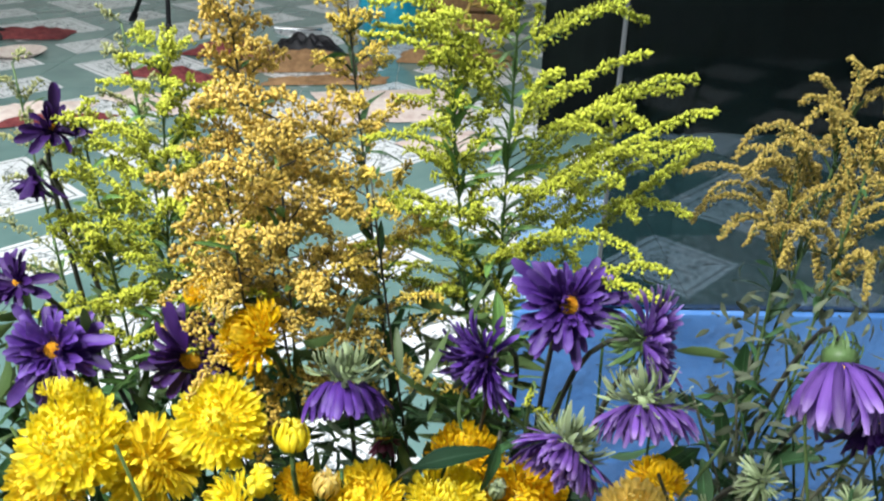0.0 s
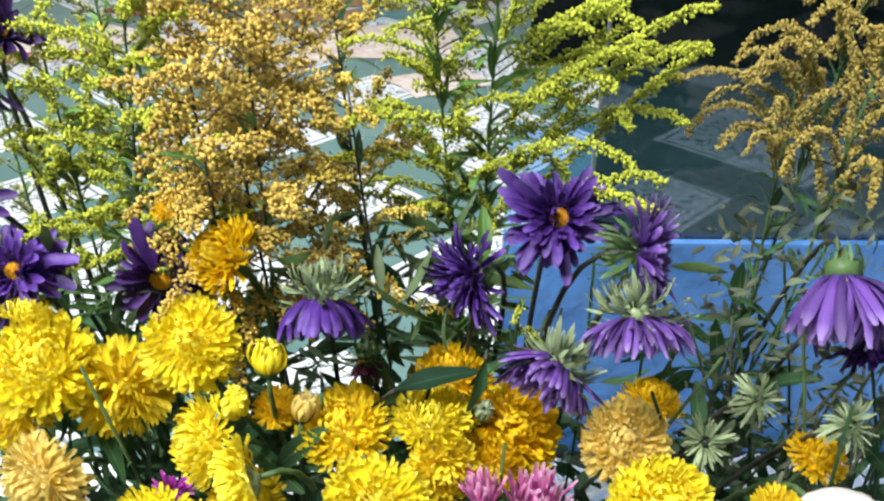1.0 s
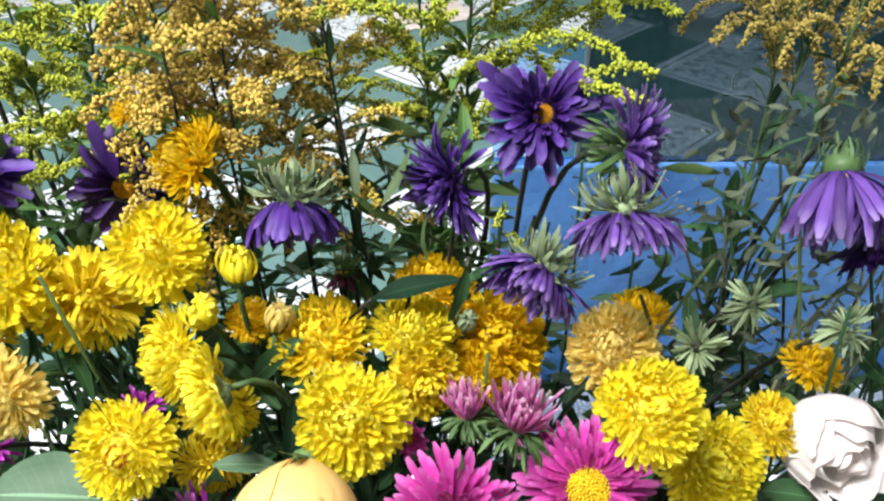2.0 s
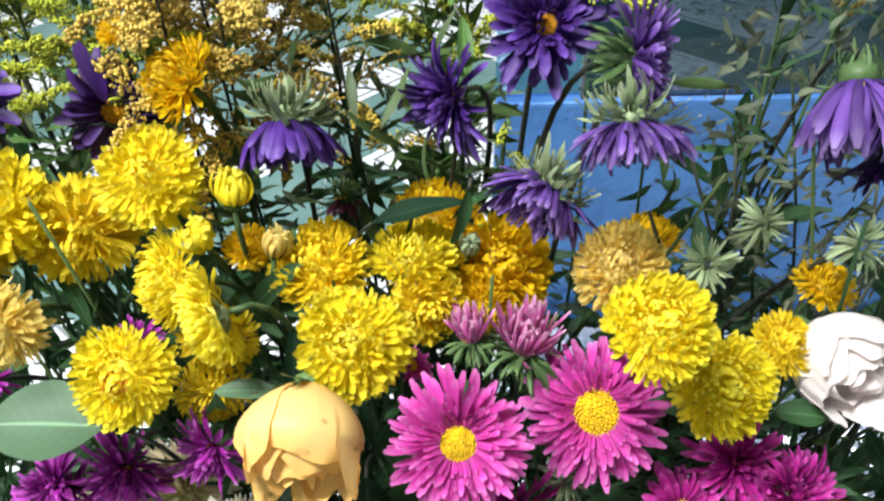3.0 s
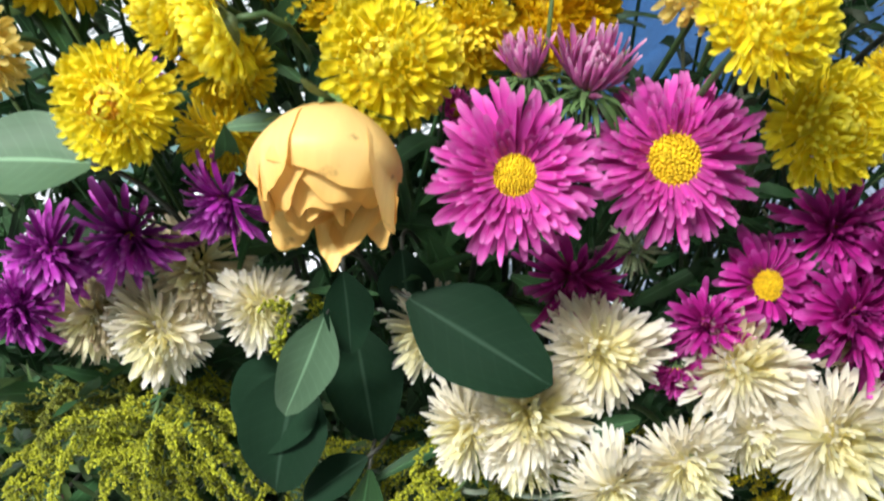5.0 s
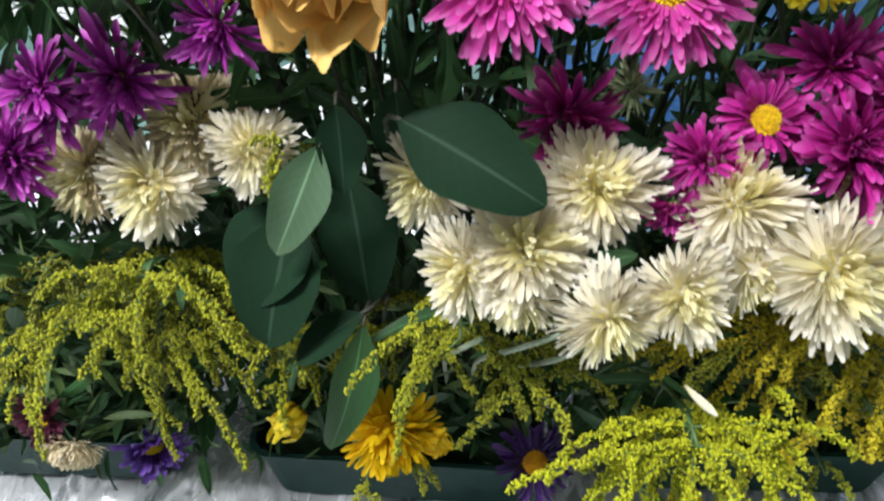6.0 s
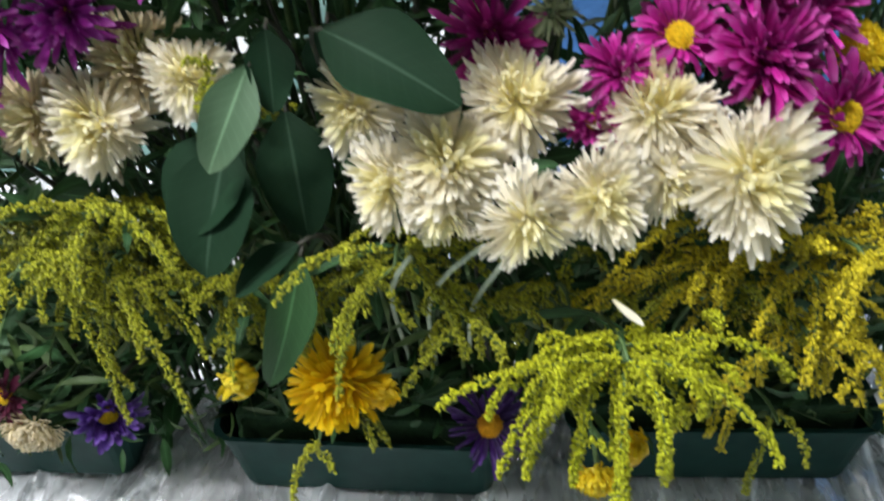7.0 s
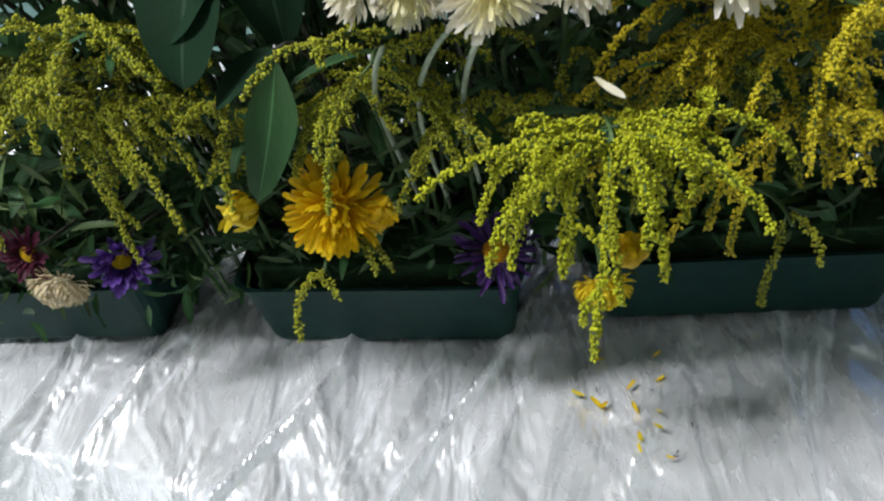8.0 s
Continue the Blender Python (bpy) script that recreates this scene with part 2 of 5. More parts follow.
# thin clear blue film
BLUEFILM = material("blue_film", (0.1, 0.3, 0.7), 0.1)
_t = node(BLUEFILM, "ShaderNodeBsdfTransparent", Color=(0.6, 0.75, 0.9, 1))
_x = node(BLUEFILM, "ShaderNodeMixShader", Fac=0.05)
BLUEFILM.node_tree.links.new(_t.outputs[0], _x.inputs[1])
BLUEFILM.node_tree.links.new(BLUEFILM.node_tree.nodes["Principled BSDF"].outputs[0], _x.inputs[2])
BLUEFILM.node_tree.links.new(_x.outputs[0], BLUEFILM.node_tree.nodes["Material Output"].inputs[0])

# crumpled silver foil, satin, with fine crinkles that run along the creases
FOIL = material("silver_foil", (0.86, 0.87, 0.9), 0.28, 0.52)
_geo = FOIL.node_tree.nodes.new("ShaderNodeNewGeometry")
_map = node(FOIL, "ShaderNodeMapping", Scale=(1, 0.4, 1), Rotation=(0, 0, 0.5))
_n1 = node(FOIL, "ShaderNodeTexNoise", Scale=70, Detail=4, Distortion=0.8)
_n2 = node(FOIL, "ShaderNodeTexNoise", Scale=18, Detail=3, Distortion=0.5)
_b1 = node(FOIL, "ShaderNodeBump", Strength=0.22, Distance=0.004)
_b2 = node(FOIL, "ShaderNodeBump", Strength=0.8, Distance=0.04)
_r = node(FOIL, "ShaderNodeMapRange", **{"To Min": 0.18, "To Max": 0.36})
_c = ramp(FOIL, [(0.3, (0.82, 0.84, 0.88)), (0.6, (0.93, 0.94, 0.97))])
_foil = FOIL.node_tree.nodes["Principled BSDF"]
for a, b in ((_geo.outputs["Position"], _map.inputs[0]), (_map.outputs[0], _n1.inputs["Vector"]), (_map.outputs[0], _n2.inputs["Vector"]),
             (_n1.outputs[0], _b1.inputs["Height"]), (_n2.outputs[0], _b2.inputs["Height"]), (_b2.outputs[0], _b1.inputs["Normal"]),
             (_b1.outputs[0], _foil.inputs["Normal"]), (_n1.outputs[0], _r.inputs["Value"]), (_r.outputs[0], _foil.inputs["Roughness"]),
             (_n2.outputs[0], _c.inputs[0]), (_c.outputs[0], _foil.inputs["Base Color"])):
    FOIL.node_tree.links.new(a, b)

# printed floor tiles: large and small white squares standing on their corners, on green, with grey scrolls
TILE_A, TILE_X, TILE_Y = 0.445, -0.21, 2.19


def tile_material():
    m = material("printed_tile", (0.8, 0.8, 0.8), 0.16, 0, 0.5)
    L = m.node_tree.links
    geo = m.node_tree.nodes.new("ShaderNodeNewGeometry")
    xyz = m.node_tree.nodes.new("ShaderNodeSeparateXYZ")
    L.new(geo.outputs["Position"], xyz.inputs[0])

    def calc(op, a, b=0.0):
        n = m.node_tree.nodes.new("ShaderNodeMath")
        n.operation = op
        for i, v in enumerate((a, b)):
            if isinstance(v, (int, float)):
                n.inputs[i].default_value = v
            else:
                L.new(v, n.inputs[i])
        return n.outputs[0]

    def far(shift):
        out = []
        for axis, at in ((0, TILE_X), (1, TILE_Y)):
            v = calc("SUBTRACT", xyz.outputs[axis], at - TILE_A + shift)
            v = calc("FLOORED_MODULO", v, 2 * TILE_A)
            out.append(calc("ABSOLUTE", calc("SUBTRACT", v, TILE_A)))
        return calc("ADD", *out)

    small, big = far(0.0), far(TILE_A)
    white = calc("MAXIMUM", calc("LESS_THAN", small, 0.205), calc("LESS_THAN", big, 0.37))
    line = calc("MAXIMUM", calc("COMPARE", small, 0.175), calc("COMPARE", big, 0.335))
    for n in m.node_tree.nodes:
        if n.type == "MATH" and n.operation == "COMPARE":
            n.inputs[2].default_value = 0.006
    wave = node(m, "ShaderNodeTexNoise", Scale=16, Detail=2, Distortion=1.6)
    L.new(geo.outputs["Position"], wave.inputs["Vector"])
    band = calc("LESS_THAN", calc("ABSOLUTE", calc("SUBTRACT", wave.outputs[0], 0.52)), 0.035)
    inside = calc("MAXIMUM", calc("LESS_THAN", small, 0.14), calc("LESS_THAN", big, 0.29))
    scroll = calc("MULTIPLY", band, inside)
    ink = calc("MAXIMUM", line, scroll)
    fine = node(m, "ShaderNodeTexNoise", Scale=5, Detail=5)
    L.new(geo.outputs["Position"], fine.inputs["Vector"])
    green = ramp(m, [(0.3, (0.11, 0.2, 0.19)), (0.7, (0.16, 0.27, 0.25))])
    L.new(fine.outputs[0], green.inputs[0])
    mix1 = m.node_tree.nodes.new("ShaderNodeMix")
    mix1.data_type = "RGBA"
    L.new(ink, mix1.inputs[0])
    mix1.inputs[6].default_value = (0.76, 0.78, 0.8, 1)
    mix1.inputs[7].default_value = (0.22, 0.25, 0.25, 1)
    mix2 = m.node_tree.nodes.new("ShaderNodeMix")
    mix2.data_type = "RGBA"
    L.new(white, mix2.inputs[0])
    L.new(green.outputs[0], mix2.inputs[6])
    L.new(mix1.outputs[2], mix2.inputs[7])
    L.new(mix2.outputs[2], m.node_tree.nodes["Principled BSDF"].inputs["Base Color"])
    bp = node(m, "ShaderNodeBump", Strength=0.05, Distance=0.002)
    L.new(fine.outputs[0], bp.inputs["Height"])
    L.new(bp.outputs[0], m.node_tree.nodes["Principled BSDF"].inputs["Normal"])
    return m


TILE = tile_material()
GROUT = grained("tile_grout", (0.3, 0.31, 0.3), (0.45, 0.46, 0.44), 60, 0.9)


# ---- mesh helpers ----
class Shape:
    """Vertices, faces and UVs that are gathered into one mesh."""

    def __init__(self):
        self.v, self.f, self.uv = [], [], []

    def grid(self, rows, closed=False, uvs=None, matrix=None):
        """Joins rows of points into quads."""
        base, n = len(self.v), len(rows[0])
        for i, r in enumerate(rows):
            for j, p in enumerate(r):
                self.v.append(tuple(matrix @ Vector(p)) if matrix else tuple(p))
                self.uv.append((i / (len(rows) - 1), j / max(1, n - 1)))
        for i in range(len(rows) - 1):
            for j in range(n if closed else n - 1):
                k = (j + 1) % n
                self.f.append((base + i * n + j, base + i * n + k, base + (i + 1) * n + k, base + (i + 1) * n + j))

    def tube(self, points, r0, r1, sides=6):
        points = [Vector(p) for p in points]
        rows, ref = [], Vector((0.3, 0.8, 0.5)).normalized()
        for i, p in enumerate(points):
            d = (points[min(i + 1, len(points) - 1)] - points[max(i - 1, 0)]).normalized()
            a = d.cross(ref)
            a = a.normalized() if a.length > 1e-4 else d.orthogonal().normalized()
            b = d.cross(a)
            r = r0 + (r1 - r0) * i / (len(points) - 1)
            rows.append([p + r * (math.cos(2 * math.pi * j / sides) * a + math.sin(2 * math.pi * j / sides) * b) for j in range(sides)])
        self.grid(rows, closed=True)
        last = len(self.v)
        self.f.append(tuple(range(last - sides, last)))

    def bead(self, p, axis, r, l, sides=4):
        """A small bud: a spindle with a blunt tip."""
        axis = axis.normalized()
        a = axis.orthogonal().normalized()
        b = axis.cross(a)
        base = len(self.v)
        self.v.append(tuple(p))
        self.uv.append((0, 0.5))
        for s, w in ((0.35, 0.9), (0.75, 1.0)):
            for j in range(sides):
                t = 2 * math.pi * (j + s) / sides
                self.v.append(tuple(p + axis * (l * s) + r * w * (math.cos(t) * a + math.sin(t) * b)))
                self.uv.append((s, j / sides))
        self.v.append(tuple(p + axis * l))
        self.uv.append((1, 0.5))
        for j in range(sides):
            k = (j + 1) % sides
            self.f.append((base, base + 1 + k, base + 1 + j))
            self.f.append((base + 1 + j, base + 1 + k, base + 1 + sides + k, base + 1 + sides + j))
            self.f.append((base + 1 + sides + j, base + 1 + sides + k, base + 1 + 2 * sides))

    def grain(self, p, axis, r, l):
        """A tiny floret: a four-sided spindle, widest near its tip."""
        axis = axis.normalized()
        a = axis.orthogonal().normalized()
        b = axis.cross(a)
        n = len(self.v)
        self.v.append(tuple(p))
        self.uv.append((0, 0.5))
        for j, (ca, cb) in enumerate(((1, 0), (0, 1), (-1, 0), (0, -1))):
            self.v.append(tuple(p + axis * (l * 0.62) + a * (r * ca) + b * (r * cb)))
            self.uv.append((0.65, j / 4))
        self.v.append(tuple(p + axis * l))
        self.uv.append((1, 0.5))
        for j in range(4):
            k = (j + 1) % 4
            self.f.append((n, n + 1 + k, n + 1 + j))
            self.f.append((n + 1 + j, n + 1 + k, n + 5))

    def mesh(self, name, mat, smooth=True):
        me = bpy.data.meshes.new(name)
        me.from_pydata(self.v, [], self.f)
        layer = me.uv_layers.new(name="UVMap")
        index = np.empty(len(me.loops), dtype=np.int32)
        me.loops.foreach_get("vertex_index", index)
        layer.data.foreach_set("uv", np.array(self.uv, dtype=np.float32)[index].ravel())
        me.polygons.foreach_set("use_smooth", [smooth] * len(me.polygons))
        me.materials.append(mat)
        me.update()
        return me


def part(name, data, mat, parent, m=None, label="", smooth=True):
    """One mesh object under a thing or under a part. data: a Shape, or a mesh that is shared."""
    me = data.mesh(name, mat, smooth) if isinstance(data, Shape) else data
    ob = new(name, me)
    ob.parent = parent
    if m is not None:
        ob.matrix_basis = m
    return tagged(ob, label) if label else ob


def thing(name, at, label, category, group="", kind=""):
    ob = new(name)
    ob.empty_display_size = 0.02
    ob.matrix_basis = Matrix.Translation(at)
    return tagged(ob, label, category, group, kind)


def box(s, x0, y0, z0, x1, y1, z1, bevel=0.0):
    """A box with rounded edges, added to the Shape s."""
    bm = bmesh.new()
    bmesh.ops.create_cube(bm, size=1)
    for v in bm.verts:
        v.co = ((x0 + x1) / 2 + v.co.x * (x1 - x0), (y0 + y1) / 2 + v.co.y * (y1 - y0), (z0 + z1) / 2 + v.co.z * (z1 - z0))
    if bevel:
        bmesh.ops.bevel(bm, geom=bm.edges[:], offset=bevel, segments=2, affect="EDGES", profile=0.6)
    base = len(s.v)
    bm.verts.index_update()
    for v in bm.verts:
        s.v.append(tuple(v.co))
        s.uv.append((0.5, 0.5))
    for f in bm.faces:
        s.f.append(tuple(base + v.index for v in f.verts))
    bm.free()
    return s


def bezier(a, b, c, d, n):
    a, b, c, d = Vector(a), Vector(b), Vector(c), Vector(d)
    return [a * (1 - t) ** 3 + 3 * b * t * (1 - t) ** 2 + 3 * c * t * t * (1 - t) + d * t ** 3 for t in [i / n for i in range(n + 1)]]


def facing(at, normal, spin=0.0):
    """A pose at a place whose local z looks along normal."""
    return Matrix.Translation(at) @ Vector(normal).to_track_quat("Z", "Y").to_matrix().to_4x4() @ Matrix.Rotation(spin, 4, "Z")


def blade(ratio, bend=0.0, cup=0.0, base=0.3, wide=0.62, point=0.0, across=2, steps=6, wave=0.0, tip=0.3, hook=0.0):
    """Rows of a petal or leaf one long along y, its face up; ratio: width to length; bend: turns up along its length; hook: the tip curls on."""
    stops = [0.0] + [(i / steps) ** 0.9 for i in range(1, steps)] + [1.0]
    rows, y, z, prev = [], 0.0, 0.0, 0.0
    for i, s in enumerate(stops):
        step = s - prev
        mid = (s + prev) / 2
        a = bend * mid + hook * mid ** 5
        y, z, prev = y + step * math.cos(a), z + step * math.sin(a), s
        grow = base + (1 - base) * math.sin(min(1.0, s / wide) * math.pi / 2)
        fall = 1.0 if s <= wide else math.sqrt(max(0.0, 1 - ((s - wide) / (1.0 - wide + 1e-6)) ** (2 - point)))
        w = ratio / 2 * grow * max(fall, tip)
        turned = bend * s + hook * s ** 5
        up = Vector((0, -math.sin(turned), math.cos(turned)))
        row = []
        for j in range(across + 1):
            u = 2 * j / across - 1
            lift = cup * w * (u * u) + (wave * ratio * math.sin(9 * s + 2.2 * u) * abs(u))
            row.append(Vector((u * w, y, z)) + up * lift)
        rows.append(row)
    return rows


CACHE = {}


def petal_mesh(name, mat, variant, **shape):
    key = (name, mat.name, variant, tuple(sorted(shape.items())))
    if key not in CACHE:
        rng = random.Random(str(key))
        s = Shape()
        args = dict(shape)
        args["bend"] = args.get("bend", 0) + rng.uniform(-0.45, 0.45)
        args["cup"] = args.get("cup", 0) + rng.uniform(-0.2, 0.2)
        s.grid(blade(**args))
        CACHE[key] = s.mesh(name, mat)
    return CACHE[key]


LUMP = {"turn": 0.0, "grow": 0.0, "a": 0.0, "b": 0.0}


def uneven(rng, turn, grow):
    """How unevenly the petals of the next flower head lie: degrees, and share of length."""
    LUMP.update(turn=turn, grow=grow, a=rng.uniform(0, 6.3), b=rng.uniform(0, 6.3))


def ring(rng, head, n, mat, r0, z0, length, ratio, elev, jitter=6.0, start=0.0, into=None, gap=0.0, vary=(0.76, 1.12), **shape):
    """A whorl of petals on a flower head: single objects under head, or joined into the Shape `into`."""
    for i in range(n):
        if rng.random() < gap:
            continue
        phi = start + 2 * math.pi * (i + rng.uniform(-0.3, 0.3)) / n
        l = length * rng.uniform(*vary) * (1 + LUMP["grow"] * math.sin(3 * phi + LUMP["b"]))
        slope = elev + LUMP["turn"] * (math.sin(2 * phi + LUMP["a"]) + 0.6 * math.sin(5 * phi + LUMP["b"]))
        m = (Matrix.Rotation(phi, 4, "Z") @ Matrix.Translation((0, r0, z0)) @ Matrix.Rotation(radians(slope + rng.gauss(0, jitter)), 4, "X")
             @ Matrix.Rotation(rng.gauss(0, 0.3), 4, "Y") @ Matrix.Rotation(rng.gauss(0, 0.13), 4, "Z") @ Matrix.Diagonal((l, l, l, 1)))
        if into is None:
            part("petal", petal_mesh("petal", mat, rng.randrange(7), ratio=round(ratio, 2), **shape), mat, head, m)
        else:
            args = dict(shape)
            args["bend"] = args.get("bend", 0) + rng.uniform(-0.3, 0.3)
            into.grid(blade(ratio=ratio, **args), matrix=m)


def stem_to(rng, root, foot, head, normal, r=0.0022, mat=None, leaves=3, leaf_mat=None, back=0.012, label="", length=0.05):
    """A stalk from its foot to the back of a flower head, with some narrow leaves."""
    foot, head, normal = Vector(foot), Vector(head), Vector(normal).normalized()
    end = head - normal * back
    reach = (end - foot).length
    side = Vector((rng.uniform(-1, 1), rng.uniform(-1, 1), 0)) * 0.05 * reach
    pts = bezier(foot, foot + Vector((0, 0.02, 0.45 * reach)) + side, end - normal * min(0.06, 0.2 * reach) + Vector((0, 0.01, 0.0)), end, 14)
    s = Shape()
    s.tube([p - foot for p in pts], r * 1.2, r * 0.85)
    part("stem", s, mat or STALK, root)
    for i in range(leaves):
        k = rng.randrange(2, 10)
        p, d = pts[k] - foot, (pts[k + 1] - pts[k]).normalized()
        out = Vector((rng.uniform(-1, 1), rng.uniform(-0.25, 0.9), rng.uniform(-0.3, 0.3))).normalized()
        m = Matrix.Translation(p) @ (out + d * 0.5).to_track_quat("Y", "Z").to_matrix().to_4x4()
        l = length * rng.uniform(0.7, 1.3)
        part("leaf", petal_mesh("leaf", leaf_mat or LEAF, rng.randrange(4), ratio=0.26, bend=-0.7, cup=0.3, base=0.15, wide=0.4, point=0.8, wave=0.1, tip=0.08), None, root, m @ Matrix.Diagonal((l, l, l, 1)))


def foot_of(rng, at):
    """Where in the trays a flower is stuck."""
    return Vector((max(-0.5, min(0.4, at[0] * 0.9)) + rng.uniform(-0.03, 0.03), max(0.47, min(0.63, at[1] + 0.18)) + rng.uniform(-0.02, 0.02), 0.12))


def calyx(rng, root, m, r, mat, n=12, length=0.8, elev=-35, name="calyx"):
    s = Shape()
    for k in range(3):
        ring(rng, None, n, mat, r * 0.16, -0.08 * r - 0.1 * r * k, r * length * (1.05 - 0.2 * k), 0.125, elev + 6 - 24 * k, 22, 0.3 * k, into=s, bend=-0.9, base=0.5, wide=0.6, steps=5, tip=0.2, wave=0.2, point=0.4)
    s.bead(Vector((0, 0, -0.32 * r)), Vector((0, 0, 1)), 0.2 * r, 0.34 * r, 8)
    return tagged(part(name, s, mat, root, m), kind="stuff")


def disc(rng, s, r, height, beads=70, size=0.12):
    """The eye of a daisy: many small florets on a dome."""
    s.grid([[(r * 0.98 * q * math.cos(a), r * 0.98 * q * math.sin(a), height * (1 - q * q) * 0.8 - 0.02 * r) for a in [j * math.pi / 8 for j in range(16)]] for q in (0.02, 0.5, 0.85, 1.0)], closed=True)
    for i in range(beads):
        a, q = i * 2.39996, math.sqrt((i + 0.5) / beads)
        p = Vector((math.cos(a) * q * r, math.sin(a) * q * r, height * (1 - q * q) * 0.8))
        s.bead(p - Vector((0, 0, 0.15 * r)), Vector((p.x * 0.4, p.y * 0.4, r)) + Vector((rng.uniform(-1, 1), rng.uniform(-1, 1), 0)) * 0.15 * r, size * r, 0.32 * r, 5)


def aster(at, normal, r, mat, seed, label, eye=YELLOW_EYE, elev=8, rings=4, count=26, ratio=0.24, bend=-0.35, eye_r=0.27, collar=False, group="asters", stalk=None, gap=0.05, jitter=11, foot=None, sepal=None, shag=0.05, solo=2, step=8, rough=9, cup=0.7, vary=(0.76, 1.12)):
    """A China aster: an eye of florets, whorls of straight rays, a leafy green calyx and a stalk."""
    rng = random.Random(seed)
    foot = Vector(foot) if foot else foot_of(rng, at)
    root = thing("aster", foot, label, "flower", group)
    m = Matrix.Translation(-foot) @ facing(at, normal, rng.uniform(0, 6))
    uneven(rng, rough, rough * 0.012)
    s = Shape()
    disc(rng, s, r * eye_r, r * 0.12, 170, 0.075)
    head = part("flower_head", s, eye, root, m)
    inner = Shape()
    for k in range(rings):
        ring(rng, head, count - 2 * k, mat, r * eye_r * 0.95, -0.06 * r + 0.03 * r * k, r * (1 - eye_r * 0.9) * (1 - 0.16 * k), ratio * (1 + 0.08 * k), elev + step * k, jitter, 0.13 * k, gap=gap, vary=vary,
             into=None if k < solo else inner, bend=round(bend + 0.2 * k, 2), cup=cup, base=0.45, wide=0.8, wave=shag, tip=0.42)
    if inner.v:
        tagged(part("petal_whorl", inner, mat, head), kind="stuff")
    calyx(rng, root, m, r, sepal or SEPAL, elev=-50 if not collar else 10, length=0.3 if not collar else 0.68, n=10 if not collar else 24)
    stem_to(rng, root, foot, at, normal, mat=stalk or DARKSTALK, back=0.3 * r)
    return root


def mum(at, normal, r, mat, seed, label, elev=4, curl=0.7, dense=1.0, ratio=0.19, tuft=0.44, point=0.0, rough=8, heart=None, closed=0.0, back_mat=None, group="chrysanthemums", foot=None, brown_eye=False, droop=0.0, stalk=None, leaves=3, wave=0.1, sepal=None, hook=1.1, recline=30):
    """A chrysanthemum: many whorls of curved petals that close over the middle, a cup of sepals and a stalk."""
    rng = random.Random(seed)
    r = 0.95 * r
    foot = Vector(foot) if foot else foot_of(rng, at)
    root = thing("chrysanthemum", foot, label, "flower", group)
    m = Matrix.Translation(-foot) @ facing(at, normal, rng.uniform(0, 6))
    s = Shape()
    uneven(rng, rough, rough * 0.011)
    layers, core = 11, r * (1 - tuft)
    h = Shape()

    def whorl(k, into):
        q = k / (layers - 1)
        polar = radians(100 - 90 * q)
        n = max(6, int((7 + (30 if k > 1 else 24) * math.sin(polar) ** 1.2) * dense))
        up = 90 - math.degrees(polar) * 0.92
        ring(rng, head if into is None else None, n, mat, core * math.sin(polar), core * 0.66 * math.cos(polar), r * tuft * (1.1 - 0.3 * q), round(ratio / tuft * 0.5, 2), elev + up - recline * (1 - q) - 6 + closed * 34 * (1 - q) - droop * 42 * (1 - q), 11,
             0.4 * k, into=into, vary=(0.84, 1.08), bend=round(curl * (0.55 + 0.6 * q) - droop * 1.3 * (1 - q), 2), hook=hook, cup=0.5, base=0.6, wide=0.78 - 0.25 * point, steps=6, wave=wave, tip=0.45 - 0.3 * point, point=point)

    for k in range(2, layers):
        whorl(k, h if heart and k > 6 else s)
    s.grid([[(core * 0.96 * math.sin(t) * math.cos(a), core * 0.96 * math.sin(t) * math.sin(a), core * 0.58 * math.cos(t)) for a in [i * math.pi / 8 for i in range(16)]] for t in (0.05, 0.5, 1.0, 1.5, 1.9)], closed=True)
    disc(rng, s, r * 0.1, r * 0.3, 12, 0.4)
    head = tagged(part("flower_head", s, mat, root, m), kind="stuff")
    if heart:
        tagged(part("heart", h, heart, head), kind="stuff")
    if brown_eye:
        e = Shape()
        disc(rng, e, r * 0.22, r * 0.1, 40, 0.16)
        part("disc", e, ORANGE_EYE, head, Matrix.Translation((0, 0, 0.45 * r)))
    for k in range(2):
        whorl(k, None)
    c = Shape()
    ring(rng, None, 14, sepal or SEPAL, r * 0.1, -0.16 * r, r * 0.42, 0.36, 12, 6, into=c, bend=0.7, base=0.6, wide=0.5, steps=4)
    c.bead(Vector((0, 0, -0.26 * r)), Vector((0, 0, 1)), 0.2 * r, 0.3 * r, 8)
    tagged(part("calyx", c, sepal or SEPAL, root, m), kind="stuff")
    stem_to(rng, root, foot, at, normal, mat=stalk, back=0.25 * r, leaves=leaves)
    return root


